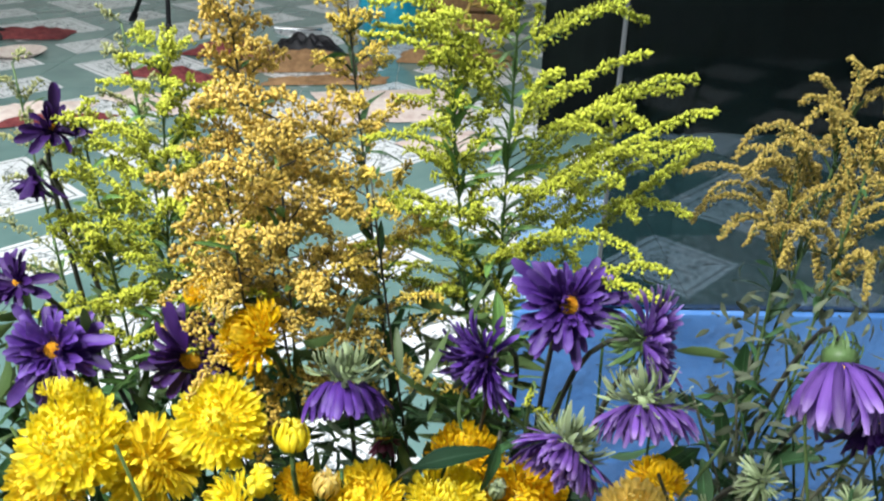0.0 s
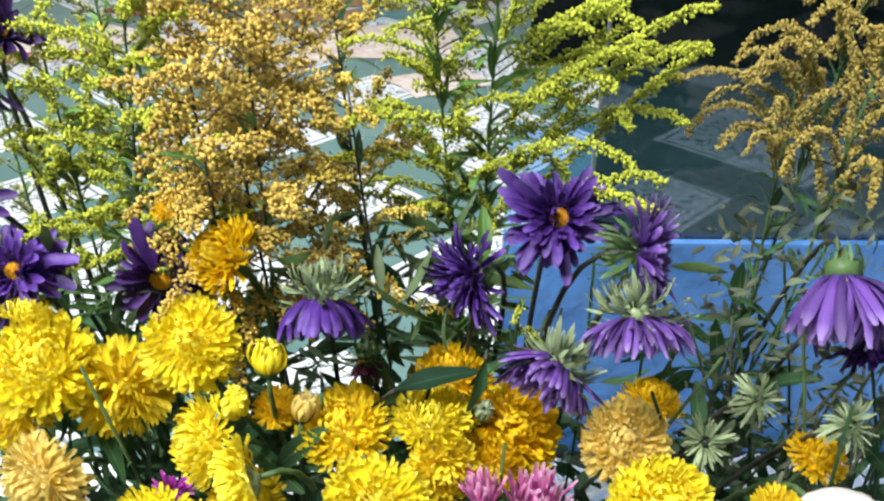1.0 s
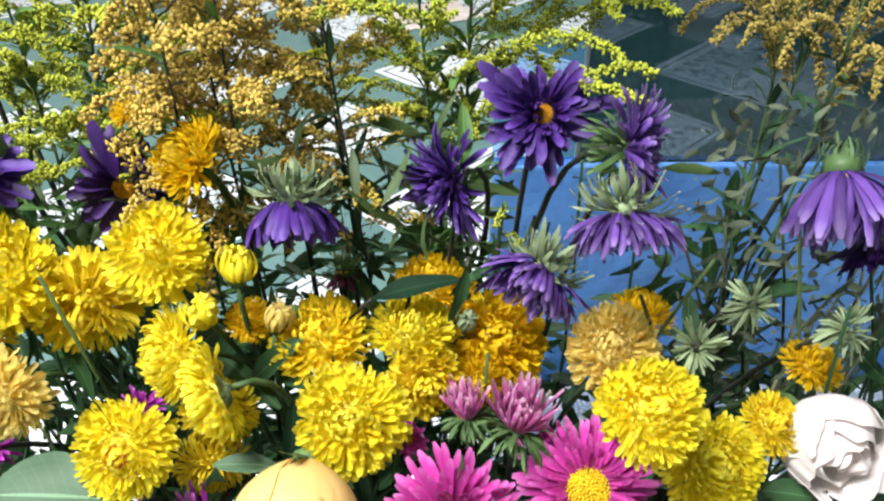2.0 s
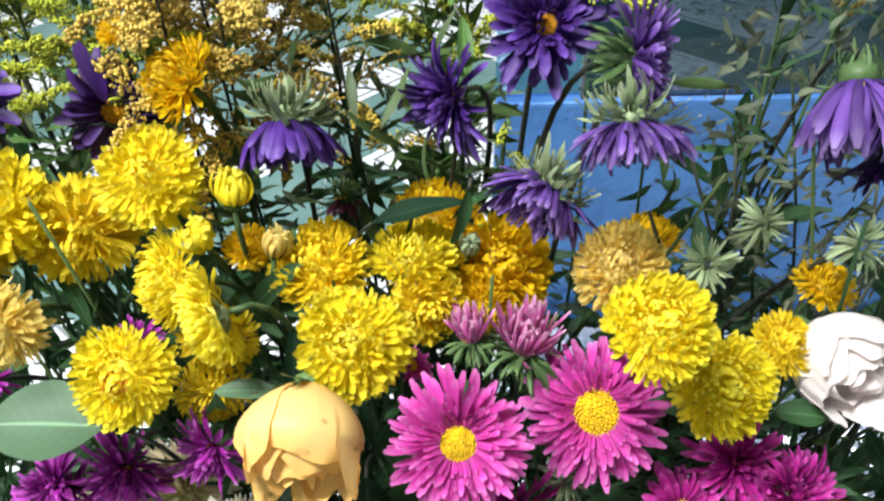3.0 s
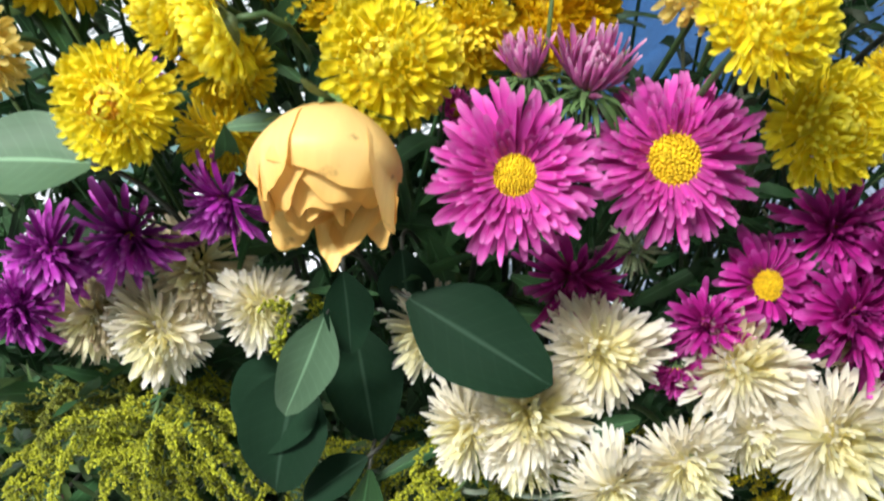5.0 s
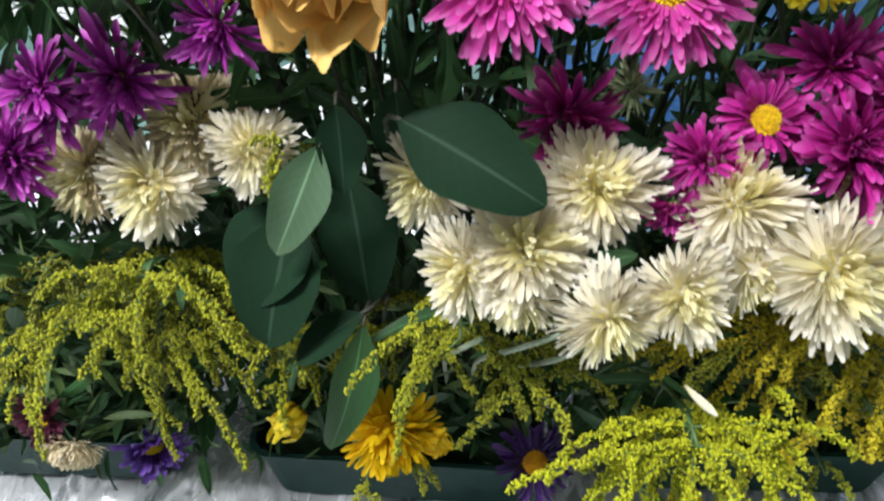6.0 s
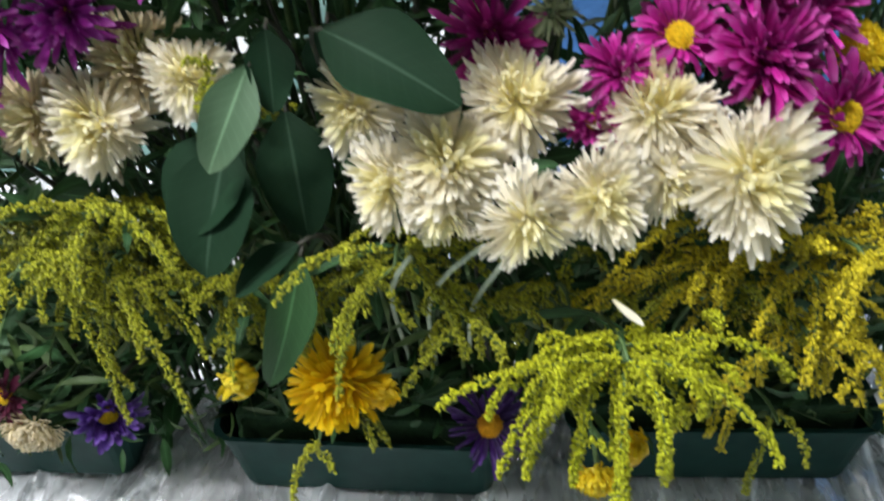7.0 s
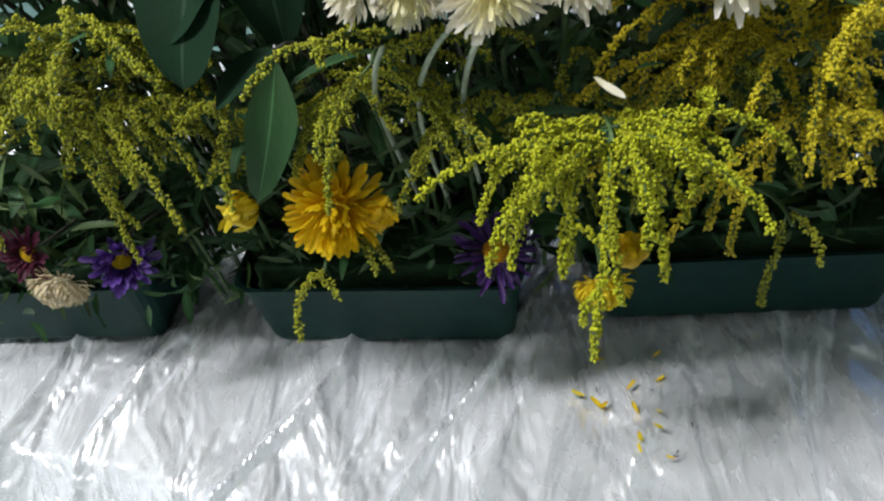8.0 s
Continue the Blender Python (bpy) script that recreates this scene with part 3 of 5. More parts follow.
def bud(at, normal, r, mat, seed, label, open_top=0.3, foot=None, name="chrysanthemum_bud", sepal=None):
    """A half-open bud: overlapping petals drawn up into a ball."""
    rng = random.Random(seed)
    foot = Vector(foot) if foot else foot_of(rng, at)
    root = thing(name, foot, label, "flower bud", "flower buds")
    m = Matrix.Translation(-foot) @ facing(at, normal, rng.uniform(0, 6))
    uneven(rng, 2, 0.04)
    s = Shape()
    for k in range(5):
        ring(rng, None, 17 - 3 * k, mat, r * (0.62 - 0.12 * k), -0.55 * r + 0.1 * r * k, r * 1.75, 0.2, 50 + 7 * k - open_top * 14, 5, 0.35 * k, into=s, bend=1.75, cup=0.6, base=0.75, wide=0.6, tip=0.4)
    s.bead(Vector((0, 0, -0.7 * r)), Vector((0, 0, 1)), 0.7 * r, 1.1 * r, 10)
    tagged(part("petal_ball", s, mat, root, m), kind="stuff")
    c = Shape()
    ring(rng, None, 10, sepal or SEPAL, r * 0.3, -0.8 * r, r * 0.9, 0.5, 40, 6, into=c, bend=1.0, base=0.7, wide=0.5, steps=4)
    c.bead(Vector((0, 0, -1.0 * r)), Vector((0, 0, 1)), 0.4 * r, 0.5 * r, 8)
    tagged(part("calyx", c, sepal or SEPAL, root, m), kind="stuff")
    stem_to(rng, root, foot, at, normal, back=0.9 * r, leaves=2)
    return root


def spent(at, normal, r, seed, label):
    """A faded aster that has lost its rays: a shaggy ball of pale green sepals."""
    rng = random.Random(seed)
    foot = foot_of(rng, at)
    root = thing("spent_aster", foot, label, "flower", "spent asters")
    m = Matrix.Translation(-foot) @ facing(at, normal, rng.uniform(0, 6))
    s = Shape()
    for k in range(5):
        ring(rng, None, 20 - 3 * k, PALE_SEPAL, r * 0.2, 0.06 * r * k, r * (0.9 - 0.08 * k), 0.13, -45 + 26 * k, 16, 0.3 * k, into=s, bend=-0.9 + 0.3 * k, cup=0.2, base=0.5, wide=0.6, wave=0.12)
    tagged(part("sepal_tuft", s, PALE_SEPAL, root, m), kind="stuff")
    stem_to(rng, root, foot, at, normal, mat=DARKSTALK, back=0.1 * r, leaves=3)
    return root


def rod_branch(rng, s_stalk, s_bloom, start, way, length, droop, size, dense, bare=0.12, r=0.0007, side=1.0, twigs=0):
    """One arching spray of a goldenrod: a thin stalk with tight rows of tiny buds, and shorter sprays at its sides."""
    pts, p, d = [Vector(start)], Vector(start), Vector(way).normalized()
    n = 12
    curl = Vector((rng.uniform(-0.4, 0.4), rng.uniform(-0.4, 0.4), rng.uniform(-0.1, 0.3)))
    for i in range(n):
        d = (d + (Vector((0, 0, -1)) * droop * (0.15 + 1.3 * (i / n) ** 1.6) + curl * 0.4 + Vector((rng.gauss(0, 0.5), rng.gauss(0, 0.5), rng.gauss(0, 0.5)))) / n * 1.5).normalized()
        p = p + d * (length / n)
        pts.append(p.copy())
    s_stalk.tube(pts, r, r * 0.5, 4)
    count = int(length / size * 2.5 * dense)
    clump = rng.uniform(0, 6)
    for i in range(count):
        q = bare + (1 - bare) * (i + rng.random()) / count
        k = min(n - 1, int(q * n))
        base = pts[k].lerp(pts[k + 1], q * n - k)
        d = (pts[k + 1] - pts[k]).normalized()
        taper = (1.3 - 0.85 * q) * side * (1 + 0.45 * math.sin(q * length / size * 0.9 + clump))
        for j in range(2):
            out = (Vector((rng.gauss(0, 0.8), rng.gauss(0, 0.8), rng.gauss(0.55, 0.7)))).normalized()
            out = (out - d * out.dot(d) + d * 0.5).normalized()
            big = rng.uniform(0.7, 1.2)
            s_bloom.grain(base + out * size * rng.uniform(0.0, 1.0) * max(0.12, taper), out + Vector((rng.gauss(0, 0.4), rng.gauss(0, 0.4), rng.gauss(0, 0.4))), size * 0.38 * big, size * 1.15 * big)
    for i in range(twigs):
        k = 2 + int((n - 5) * (i + rng.random()) / max(1, twigs))
        d = (pts[k + 1] - pts[k]).normalized()
        out = Vector((rng.gauss(0, 1), rng.gauss(0, 1), rng.gauss(0.3, 0.6))).normalized()
        rod_branch(rng, s_stalk, s_bloom, pts[k], d * 0.8 + out, length * rng.uniform(0.22, 0.42) * (1.2 - 0.5 * k / n), droop * 1.1, size, dense, 0.1, r * 0.7, side * 0.9)


def goldenrod(foot, top, seed, label, mat, n=16, reach=0.1, spread=1.0, droop=0.9, size=0.0036, dense=1.0, start=0.45, up=0.7, leaves=10, leaf_mat=None, stalk=None, bow=(0, 0, 0), group="goldenrods", side=1.0, turn=None, taper=0.75, twigs=1):
    """A goldenrod: an upright stalk with narrow leaves and arching sprays of buds, longest below."""
    rng = random.Random(seed)
    foot, top = Vector(foot), Vector(top)
    root = thing("goldenrod", foot, label, "flower", group)
    h = top - foot
    pts = bezier((0, 0, 0), Vector((0, 0.01, 0.35 * h.length)) + Vector(bow), h * 0.7 + Vector(bow), h, 24)
    s = Shape()
    s.tube(pts, 0.0024, 0.0008)
    part("stem", s, stalk or STALK, root)
    for i in range(n):
        q = i / max(1, n - 1)
        k = (start + (1 - start) * q) * 24
        a = min(23, int(k))
        p = pts[a].lerp(pts[a + 1], k - a)
        d = (pts[a + 1] - pts[a]).normalized()
        phi = (i * 2.4 + rng.uniform(-0.4, 0.4)) if turn is None else rng.choice(turn) + rng.uniform(-0.5, 0.5)
        out = Vector((math.cos(phi) * spread, math.sin(phi) * 0.7 * spread, 0)) + d * up
        b, f = Shape(), Shape()
        length = reach * (1 - taper * q ** 1.3) * rng.uniform(0.75, 1.2)
        rod_branch(rng, b, f, p, out, length, droop * rng.uniform(0.5, 1.3), size, dense, side=side, twigs=twigs)
        spray = part("branch", b, stalk or STALK, root)
        tagged(part("bloom", f, mat, spray), kind="stuff")
    b = Shape()
    f = Shape()
    rod_branch(rng, b, f, pts[-2], h.normalized() + Vector((rng.uniform(-0.2, 0.2), 0, 0)), reach * 0.35, droop * 0.5, size, dense, side=side)
    tagged(part("bloom", f, mat, part("branch", b, stalk or STALK, root)), kind="stuff")
    fol = Shape()
    for i in range(leaves * 3):
        q = rng.uniform(0.35, 0.98)
        k = min(23, int(24 * q))
        out = Vector((rng.uniform(-1, 1), rng.uniform(-0.8, 0.8), rng.uniform(0.1, 0.9))).normalized()
        l = 0.062 * rng.uniform(0.5, 1.3) * (1.15 - 0.75 * q)
        m = Matrix.Translation(pts[k].lerp(pts[k + 1], rng.random())) @ out.to_track_quat("Y", "Z").to_matrix().to_4x4() @ Matrix.Rotation(rng.uniform(-0.8, 0.8), 4, "Y") @ Matrix.Diagonal((l, l, l, 1))
        fol.grid(blade(rng.uniform(0.13, 0.2), bend=rng.uniform(-1.0, 0.1), cup=0.3, base=0.15, wide=0.4, point=0.8, steps=5, tip=0.08, wave=0.12), matrix=m)
    tagged(part("foliage", fol, leaf_mat or FRESHLEAF, root), kind="stuff")
    return root


def droop_rod(crown, foot, seed, label, mat=None, n=14, reach=0.12, size=0.0028, spread=1.0, dense=1.4, forward=0.5, droop=2.2, scatter=6, twigs=1, rise=0.7):
    """A goldenrod head that hangs over the trays: sprays arch out of one crown and down."""
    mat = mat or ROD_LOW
    rng = random.Random(seed)
    foot, crown = Vector(foot), Vector(crown)
    root = thing("goldenrod", foot, label, "flower", "hanging goldenrods")
    h = crown - foot
    s = Shape()
    pts = bezier((0, 0, 0), (0, -0.02, 0.6 * h.z), h + Vector((0, 0.05, 0.01)), h, 14)
    s.tube(pts, 0.0024, 0.0012)
    part("stem", s, STALK, root)
    for i in range(n):
        phi = math.pi * (i + 0.5 + rng.uniform(-0.6, 0.6)) / n
        out = Vector((math.cos(phi) * spread * rng.uniform(0.5, 1.2), -math.sin(phi) * forward * rng.uniform(0.2, 1.3), rng.uniform(-0.5, rise)))
        b, f = Shape(), Shape()
        p = pts[-1 - rng.randrange(0, scatter)]
        rod_branch(rng, b, f, p, out, reach * rng.uniform(0.45, 1.25), droop * rng.uniform(0.5, 1.4), size, dense, bare=0.06, twigs=twigs)
        tagged(part("bloom", f, mat, part("branch", b, STALK, root)), kind="stuff")
    for i in range(5):
        out = Vector((rng.uniform(-1, 1), rng.uniform(-0.8, 0.2), 0.2)).normalized()
        m = Matrix.Translation(pts[rng.randrange(4, 12)]) @ out.to_track_quat("Y", "Z").to_matrix().to_4x4()
        l = 0.05 * rng.uniform(0.6, 1.3)
        part("leaf", petal_mesh("leaf", LEAF, rng.randrange(4), ratio=0.17, bend=-0.6, cup=0.3, base=0.15, wide=0.4, point=0.8, tip=0.08), None, root, m @ Matrix.Diagonal((l, l, l, 1)))
    return root


def rose_leaf(s, at, tip_way, face, length, ratio=0.62, bend=-0.5, rng=None):
    """A broad pointed leaf with a folded midrib, into the Shape s."""
    y = Vector(tip_way).normalized()
    z = Vector(face)
    z = (z - y * z.dot(y)).normalized()
    x = y.cross(z)
    m = Matrix.Translation(at) @ Matrix((x, y, z)).transposed().to_4x4() @ Matrix.Diagonal((length, length, length, 1))
    s.grid(blade(ratio, bend=bend, cup=0.25, base=0.12, wide=0.42, point=0.75, across=6, steps=12, wave=0.03, tip=0.05), matrix=m)


def leaf_spray(name, at, tip_way, face, length, mat, label, seed, ratio=0.62, bend=-0.5):
    """One large leaf on its own stalk, stuck among the flowers."""
    rng = random.Random(seed)
    at = Vector(at)
    foot = foot_of(rng, at)
    root = thing(name, foot, label, "leaf", "large leaves")
    s = Shape()
    rose_leaf(s, at - foot, tip_way, face, length, ratio, bend)
    part("leaf_blade", s, mat, root)
    t = Shape()
    t.tube(bezier((0, 0, 0), (0, 0, 0.5 * (at - foot).length), (at - foot) - Vector(tip_way).normalized() * 0.04, at - foot, 12), 0.0022, 0.0012)
    part("stem", t, DARKSTALK, root)
    return root


ROSE = [
    # turned from the front, girth, height, half width, closing, flare, point of the rim
    (-1.2, 0.2, 1.62, 2.2, 0.1, 0.0, 0.0), (1.5, 0.32, 1.6, 1.9, 0.2, 0.0, 0.0), (-0.4, 0.6, 1.6, 1.5, 0.78, 0.0, 0.0), (1.6, 0.66, 1.58, 1.3, 0.75, 0.0, 0.0), (-2.2, 0.7, 1.66, 1.3, 0.6, 0.0, 0.05),
    (0.7, 0.82, 1.48, 1.2, 0.72, 0.0, 0.0), (-1.2, 0.84, 1.55, 1.1, 0.65, 0.0, 0.05), (2.6, 0.84, 1.78, 0.9, 0.35, 0.0, 0.1),
    (3.0, 0.78, 2.0, 0.42, 0.3, 0.1, 0.12), (-2.4, 0.88, 1.84, 0.55, 0.3, 0.1, 0.15), (2.1, 0.9, 1.68, 0.8, 0.2, 0.2, 0.05),
    (1.4, 0.93, 1.68, 0.8, 0.3, 0.3, 0.1), (-1.6, 0.93, 1.62, 0.7, 0.45, 0.1, 0.1), (0.4, 0.96, 1.3, 1.15, 0.62, 0.0, 0.0), (-0.95, 0.99, 1.44, 0.62, 0.55, 0.05, 0.05)]


def rose(at, axis, r, mat, seed, label, front=(0, -0.73, 0.68)):
    """A half-open drooping rose: a tight heart, petals closing over it in front and hanging open behind."""
    rng = random.Random(seed)
    foot = foot_of(rng, at)
    root = thing("rose", foot, label, "flower", "roses")
    z = Vector(axis).normalized()
    x = Vector(front)
    x = (x - z * x.dot(z)).normalized()
    y = z.cross(x)
    if y.x < 0:
        y = -y
    centre = Vector(at) - foot
    for i, (turn, girth, tall, wide, shut, flare, point) in enumerate(ROSE):
        rows = []
        for a in range(19):
            v = a / 18
            row = []
            for b in range(17):
                u = 2 * b / 16 - 1
                v1 = v * (1 - (0.2 + point) * abs(u) ** 2.4 + point * (1 - abs(u)) * 0.4 + 0.04 * math.sin(5 * u + 2 * i) * v)
                h = tall * v1
                belly = math.sin(min(1.0, h / 0.95 + 0.03) * math.pi / 2) ** 0.62
                late = max(0.0, h - 0.85)
                lip = max(0.0, v - 0.86) / 0.14
                rho = girth * (belly - shut * late ** 1.3 + flare * late ** 1.5) + 0.06 * abs(u) ** 4 * v * girth
                rho += (0.035 if girth > 0.5 else 0.012) * lip * lip + 0.022 * girth * math.sin(6 * u + 4 * v + 2.1 * i) * v + 0.016 * girth * math.sin(13 * u + 5 * v + i) * v * v
                phi = turn + u * wide * (0.4 + 0.6 * math.sin(min(1.0, v * 1.5) * math.pi / 2)) * (1 - 0.25 * flare * v)
                p = centre + r * (rho * (math.cos(phi) * x + math.sin(phi) * y) + (h - 1.0 - 0.03 * lip * lip) * z)
                row.append(p)
            rows.append(row)
        s = Shape()
        s.grid(rows)
        part("petal", s, mat, root)
    m = Matrix.Translation(-foot) @ facing(at, axis)
    c = Shape()
    ring(rng, None, 5, SEPAL, r * 0.2, -1.02 * r, r * 0.8, 0.3, 20, 10, into=c, bend=-0.2, base=0.7, wide=0.4, point=0.7)
    c.bead(Vector((0, 0, -1.22 * r)), Vector((0, 0, 1)), 0.25 * r, 0.4 * r, 8)
    part("calyx", c, SEPAL, root, m)
    stem_to(rng, root, foot, at, axis, r=0.003, back=1.15 * r, leaves=2, length=0.04)
    return root


# ---- the setting ----
def slab(name, x0, y0, z0, x1, y1, z1, mat, label, category, bevel=0.0):
    ob = new(name, box(Shape(), x0, y0, z0, x1, y1, z1, bevel).mesh(name, mat, False))
    return tagged(ob, label, category, "", "structure")


X0, X1, Y0, Y1, TOP = -3.4, 3.2, -2.6, 6.6, 2.8
floor = slab("floor", X0, Y0, -0.12, X1, Y1, -0.004, GROUT, "floor of printed green and white tiles with grey grout", "floor")
slab("ceiling", X0, Y0, TOP, X1, Y1, TOP + 0.1, CEIL, "white painted ceiling", "ceiling")
# the walls are out of view; the pale ones are kept light for fill
slab("wall_north", X0, Y1, 0, X1, Y1 + 0.15, TOP, WALL, "unseen pale painted wall", "wall")
# added behind the camera, darker than the rest, to dim the glass reflection
slab("wall_south", X0, Y0 - 0.15, 0, X1, Y0, TOP, DARKWALL, "unseen dull green wall, kept dark for the glass reflection", "wall")
slab("wall_west", X0 - 0.15, Y0, 0, X0, Y1, TOP, WALL, "unseen pale painted wall", "wall")
slab("wall_east", X1, Y0, 0, X1 + 0.15, Y1, TOP, WALL, "unseen pale painted wall", "wall")
for lx, ly, lz, _w in LAMPS:
    lamp_thing = thing("ceiling_light", (lx, ly, TOP), "unseen white tube lamp on the ceiling", "lamp", "ceiling lights")
    part("housing", box(Shape(), -0.62, -0.05, -0.035, 0.62, 0.05, 0, 0.006), GREY, lamp_thing, smooth=False)
    s = Shape()
    s.tube([(-0.6, 0, -0.055), (0.6, 0, -0.055)], 0.013, 0.013, 10)
    part("tube", s, TUBE, lamp_thing)


# ---- foil-covered platform ----
def foil_sheet():
    root = thing("platform", (0.0, 0.6, 0), "low platform wrapped in creased silver foil", "platform")
    part("base", box(Shape(), -0.44, -0.2, 0, 0.9, 0.42, 0.05, 0.004), CARD, root, smooth=False)
    rng = random.Random(5)
    nx, ny = 900, 190
    xs, ys = np.meshgrid(np.linspace(-0.95, 0.95, nx + 1), np.linspace(-0.6, 0.46, ny + 1))
    zs = 0.074 + 0.003 * np.sin(7 * xs + 3 * ys) * np.sin(5 * ys + 2 * xs)

    def crease(x0, lean, bow, half, high, steep, y0=-0.9, y1=0.9):
        """A ridge across the sheet, one flank steeper than the other, dying out towards its ends."""
        d = xs - (x0 + lean * (ys + 0.2) + bow * (ys + 0.2) ** 2 + 0.003 * np.sin(31 * ys + 40 * x0))
        flank = np.where(d > 0, half * (steep if lean > 0 else 1.0), half * (1.0 if lean > 0 else steep))
        fade = np.clip((ys - y0) / 0.05, 0, 1) * np.clip((y1 - ys) / 0.05, 0, 1)
        return 1.5 * high * fade * np.exp(-np.abs(d / flank) ** 1.3)

    # the long creases that run out from under the trays
    for x0, lean, bow, half, high in ((-0.300, 0.5, 0.8, 0.016, 0.011), (-0.100, 0.42, -1.5, 0.014, 0.012), (0.050, 0.56, 0.0, 0.014, 0.011), (0.305, 0.16, 0.3, 0.012, 0.008), (-0.405, 0.36, 0.6, 0.014, 0.01), (0.09, 0.45, 0.4, 0.02, 0.008)):
        zs += crease(x0, lean, bow, half, high, 0.45)
    for k in range(46):
        x0 = rng.uniform(-0.95, 0.95)
        lean = 0.5 - 0.75 * max(0.0, x0 - 0.02) + rng.gauss(0, 0.12)
        y0 = rng.uniform(-0.6, 0.1)
        zs += crease(x0, lean, rng.gauss(0, 0.5), rng.uniform(0.005, 0.02), rng.uniform(0.0015, 0.005) * rng.choice((1, 1, -1)), rng.uniform(0.3, 0.8), y0, y0 + rng.uniform(0.12, 0.5))
    for k in range(10):
        zs += 0.0022 / (1 + 0.3 * k) * np.sin((14 + 9 * k) * (xs - 0.45 * ys) + (3 + 1.1 * k) * ys + 1.7 * k) * np.sin((5 + 2 * k) * ys + k)
    edge = -0.375 - 0.33 * (xs + 0.1) + 0.006 * np.sin(19 * xs + 1)
    zs = np.maximum(0.006, zs - np.maximum(0.0, edge - ys) * 1.1)
    s = Shape()
    s.grid([[(float(x), float(y), float(z)) for x, y, z in zip(rx, ry, rz)] for rx, ry, rz in zip(xs, ys, zs)])
    part("foil", s, FOIL, root, label="crumpled silver foil")
    return root


foil_sheet()


def petal_scrap(x, y, mat, l, turn, seed):
    root = thing("fallen_petal", (x, y, 0.08), "fallen scrap of petal on the foil", "petal", "fallen petals")
    s = Shape()
    s.grid(blade(0.3, bend=0.7, cup=0.4), matrix=Matrix.Rotation(turn, 4, "Z") @ Matrix.Diagonal((l, l, l, 1)))
    part("petal_blade", s, mat, root)


rng = random.Random(3)
for i in range(14):
    petal_scrap(0.165 + rng.gauss(0, 0.02), rng.uniform(0.27, 0.4), rng.choice((YELLOW, AMBER)), rng.uniform(0.006, 0.016), rng.uniform(0, 6), i)
for i in range(16):
    petal_scrap(0.15 + rng.gauss(0, 0.06), rng.uniform(0.27, 0.39), rng.choice((DARKVIOLET, DARKSTALK)), rng.uniform(0.003, 0.006), rng.uniform(0, 6), i)


# ---- trays ----
def tray(x, y, turn, label, w=0.28, d=0.115, h=0.085):
    root = thing("flower_tray", (x, y, 0.082), label, "tray", "flower trays")
    root.matrix_basis = pose(x, y, 0.082, 0, 0, turn)
    s = Shape()

    def outline(k, r, z):
        pts = []
        a, b = w / 2 - k, d / 2 - k
        for cx, cy, q in ((a - r, b - r, 0), (-a + r, b - r, 1), (-a + r, -b + r, 2), (a - r, -b + r, 3)):
            for i in range(5):
                t = (q + i / 4) * math.pi / 2
                pts.append((cx + r * math.cos(t), cy + r * math.sin(t), z))
        return pts

    s.grid([outline(0.016, 0.014, 0.0), outline(0.013, 0.016, 0.006), outline(0.003, 0.02, h - 0.006), outline(0.0, 0.02, h - 0.006), outline(-0.001, 0.02, h), outline(0.004, 0.02, h), outline(0.014, 0.015, 0.008)], closed=True)
    n = len(s.v)
    s.f.append(tuple(range(n - 20, n)))
    s.f.append(tuple(reversed(range(20))))
    part("shell", s, TRAY, root, smooth=False)
    part("foam", box(Shape(), -w / 2 + 0.02, -d / 2 + 0.02, 0.009, w / 2 - 0.02, d / 2 - 0.02, h + 0.012, 0.004), FOAM, root, smooth=False, label="wet green flower foam")
    return root


tray(-0.052, 0.463, -5.5, "dark green plastic tray packed with flower foam", w=0.27)
tray(-0.415, 0.50, -4, "dark green plastic tray packed with flower foam")
tray(0.275, 0.464, -3, "dark green plastic tray packed with flower foam")
for x in (-0.42, -0.07, 0.28):
    tray(x, 0.61, -4, "dark green plastic tray hidden behind the flowers")

# ---- the blue stand with its smoked glass ----
stand = thing("glass_case", (0.8, 1.275, 0), "smoked glass case on a shiny blue plastic stand", "display case")
part("stand", box(Shape(), -0.68, -0.17, 0.0, 0.75, -0.135, 0.46, 0.006), BLUE, stand, smooth=False, label="shiny blue plastic stand")
part("plinth", box(Shape(), -0.69, -0.18, 0.0, 0.76, -0.12, 0.05, 0.006), BLACK, stand, smooth=False)
part("pane", box(Shape(), -0.555, -0.16, 0.462, 0.75, -0.154, 1.7), SMOKED, stand, smooth=False, label="dark smoked glass pane").visible_shadow = False
part("edge_strip", box(Shape(), -0.5595, -0.163, 0.462, -0.5555, -0.151, 1.7, 0.001), SMOKY, stand, smooth=False, label="grey edge strip")
part("side_sheet", box(Shape(), -0.68, -0.15, 0.462, -0.56, -0.146, 0.64, 0.001), BLUEFILM, stand, smooth=False, label="light blue plastic sheet")

# ---- black cloth behind the glass ----
s = Shape()
s.grid([[(0.42 + 0.02 * i, 3.42 + 0.012 * math.sin(i * 0.37) + 0.004 * math.sin(i * 1.3), z) for i in range(140)] for z in (0.0, 0.8, 1.6, 2.6)])
tagged(new("curtain", s.mesh("curtain", CURTAIN)), "black cloth hung behind the glass case", "curtain")


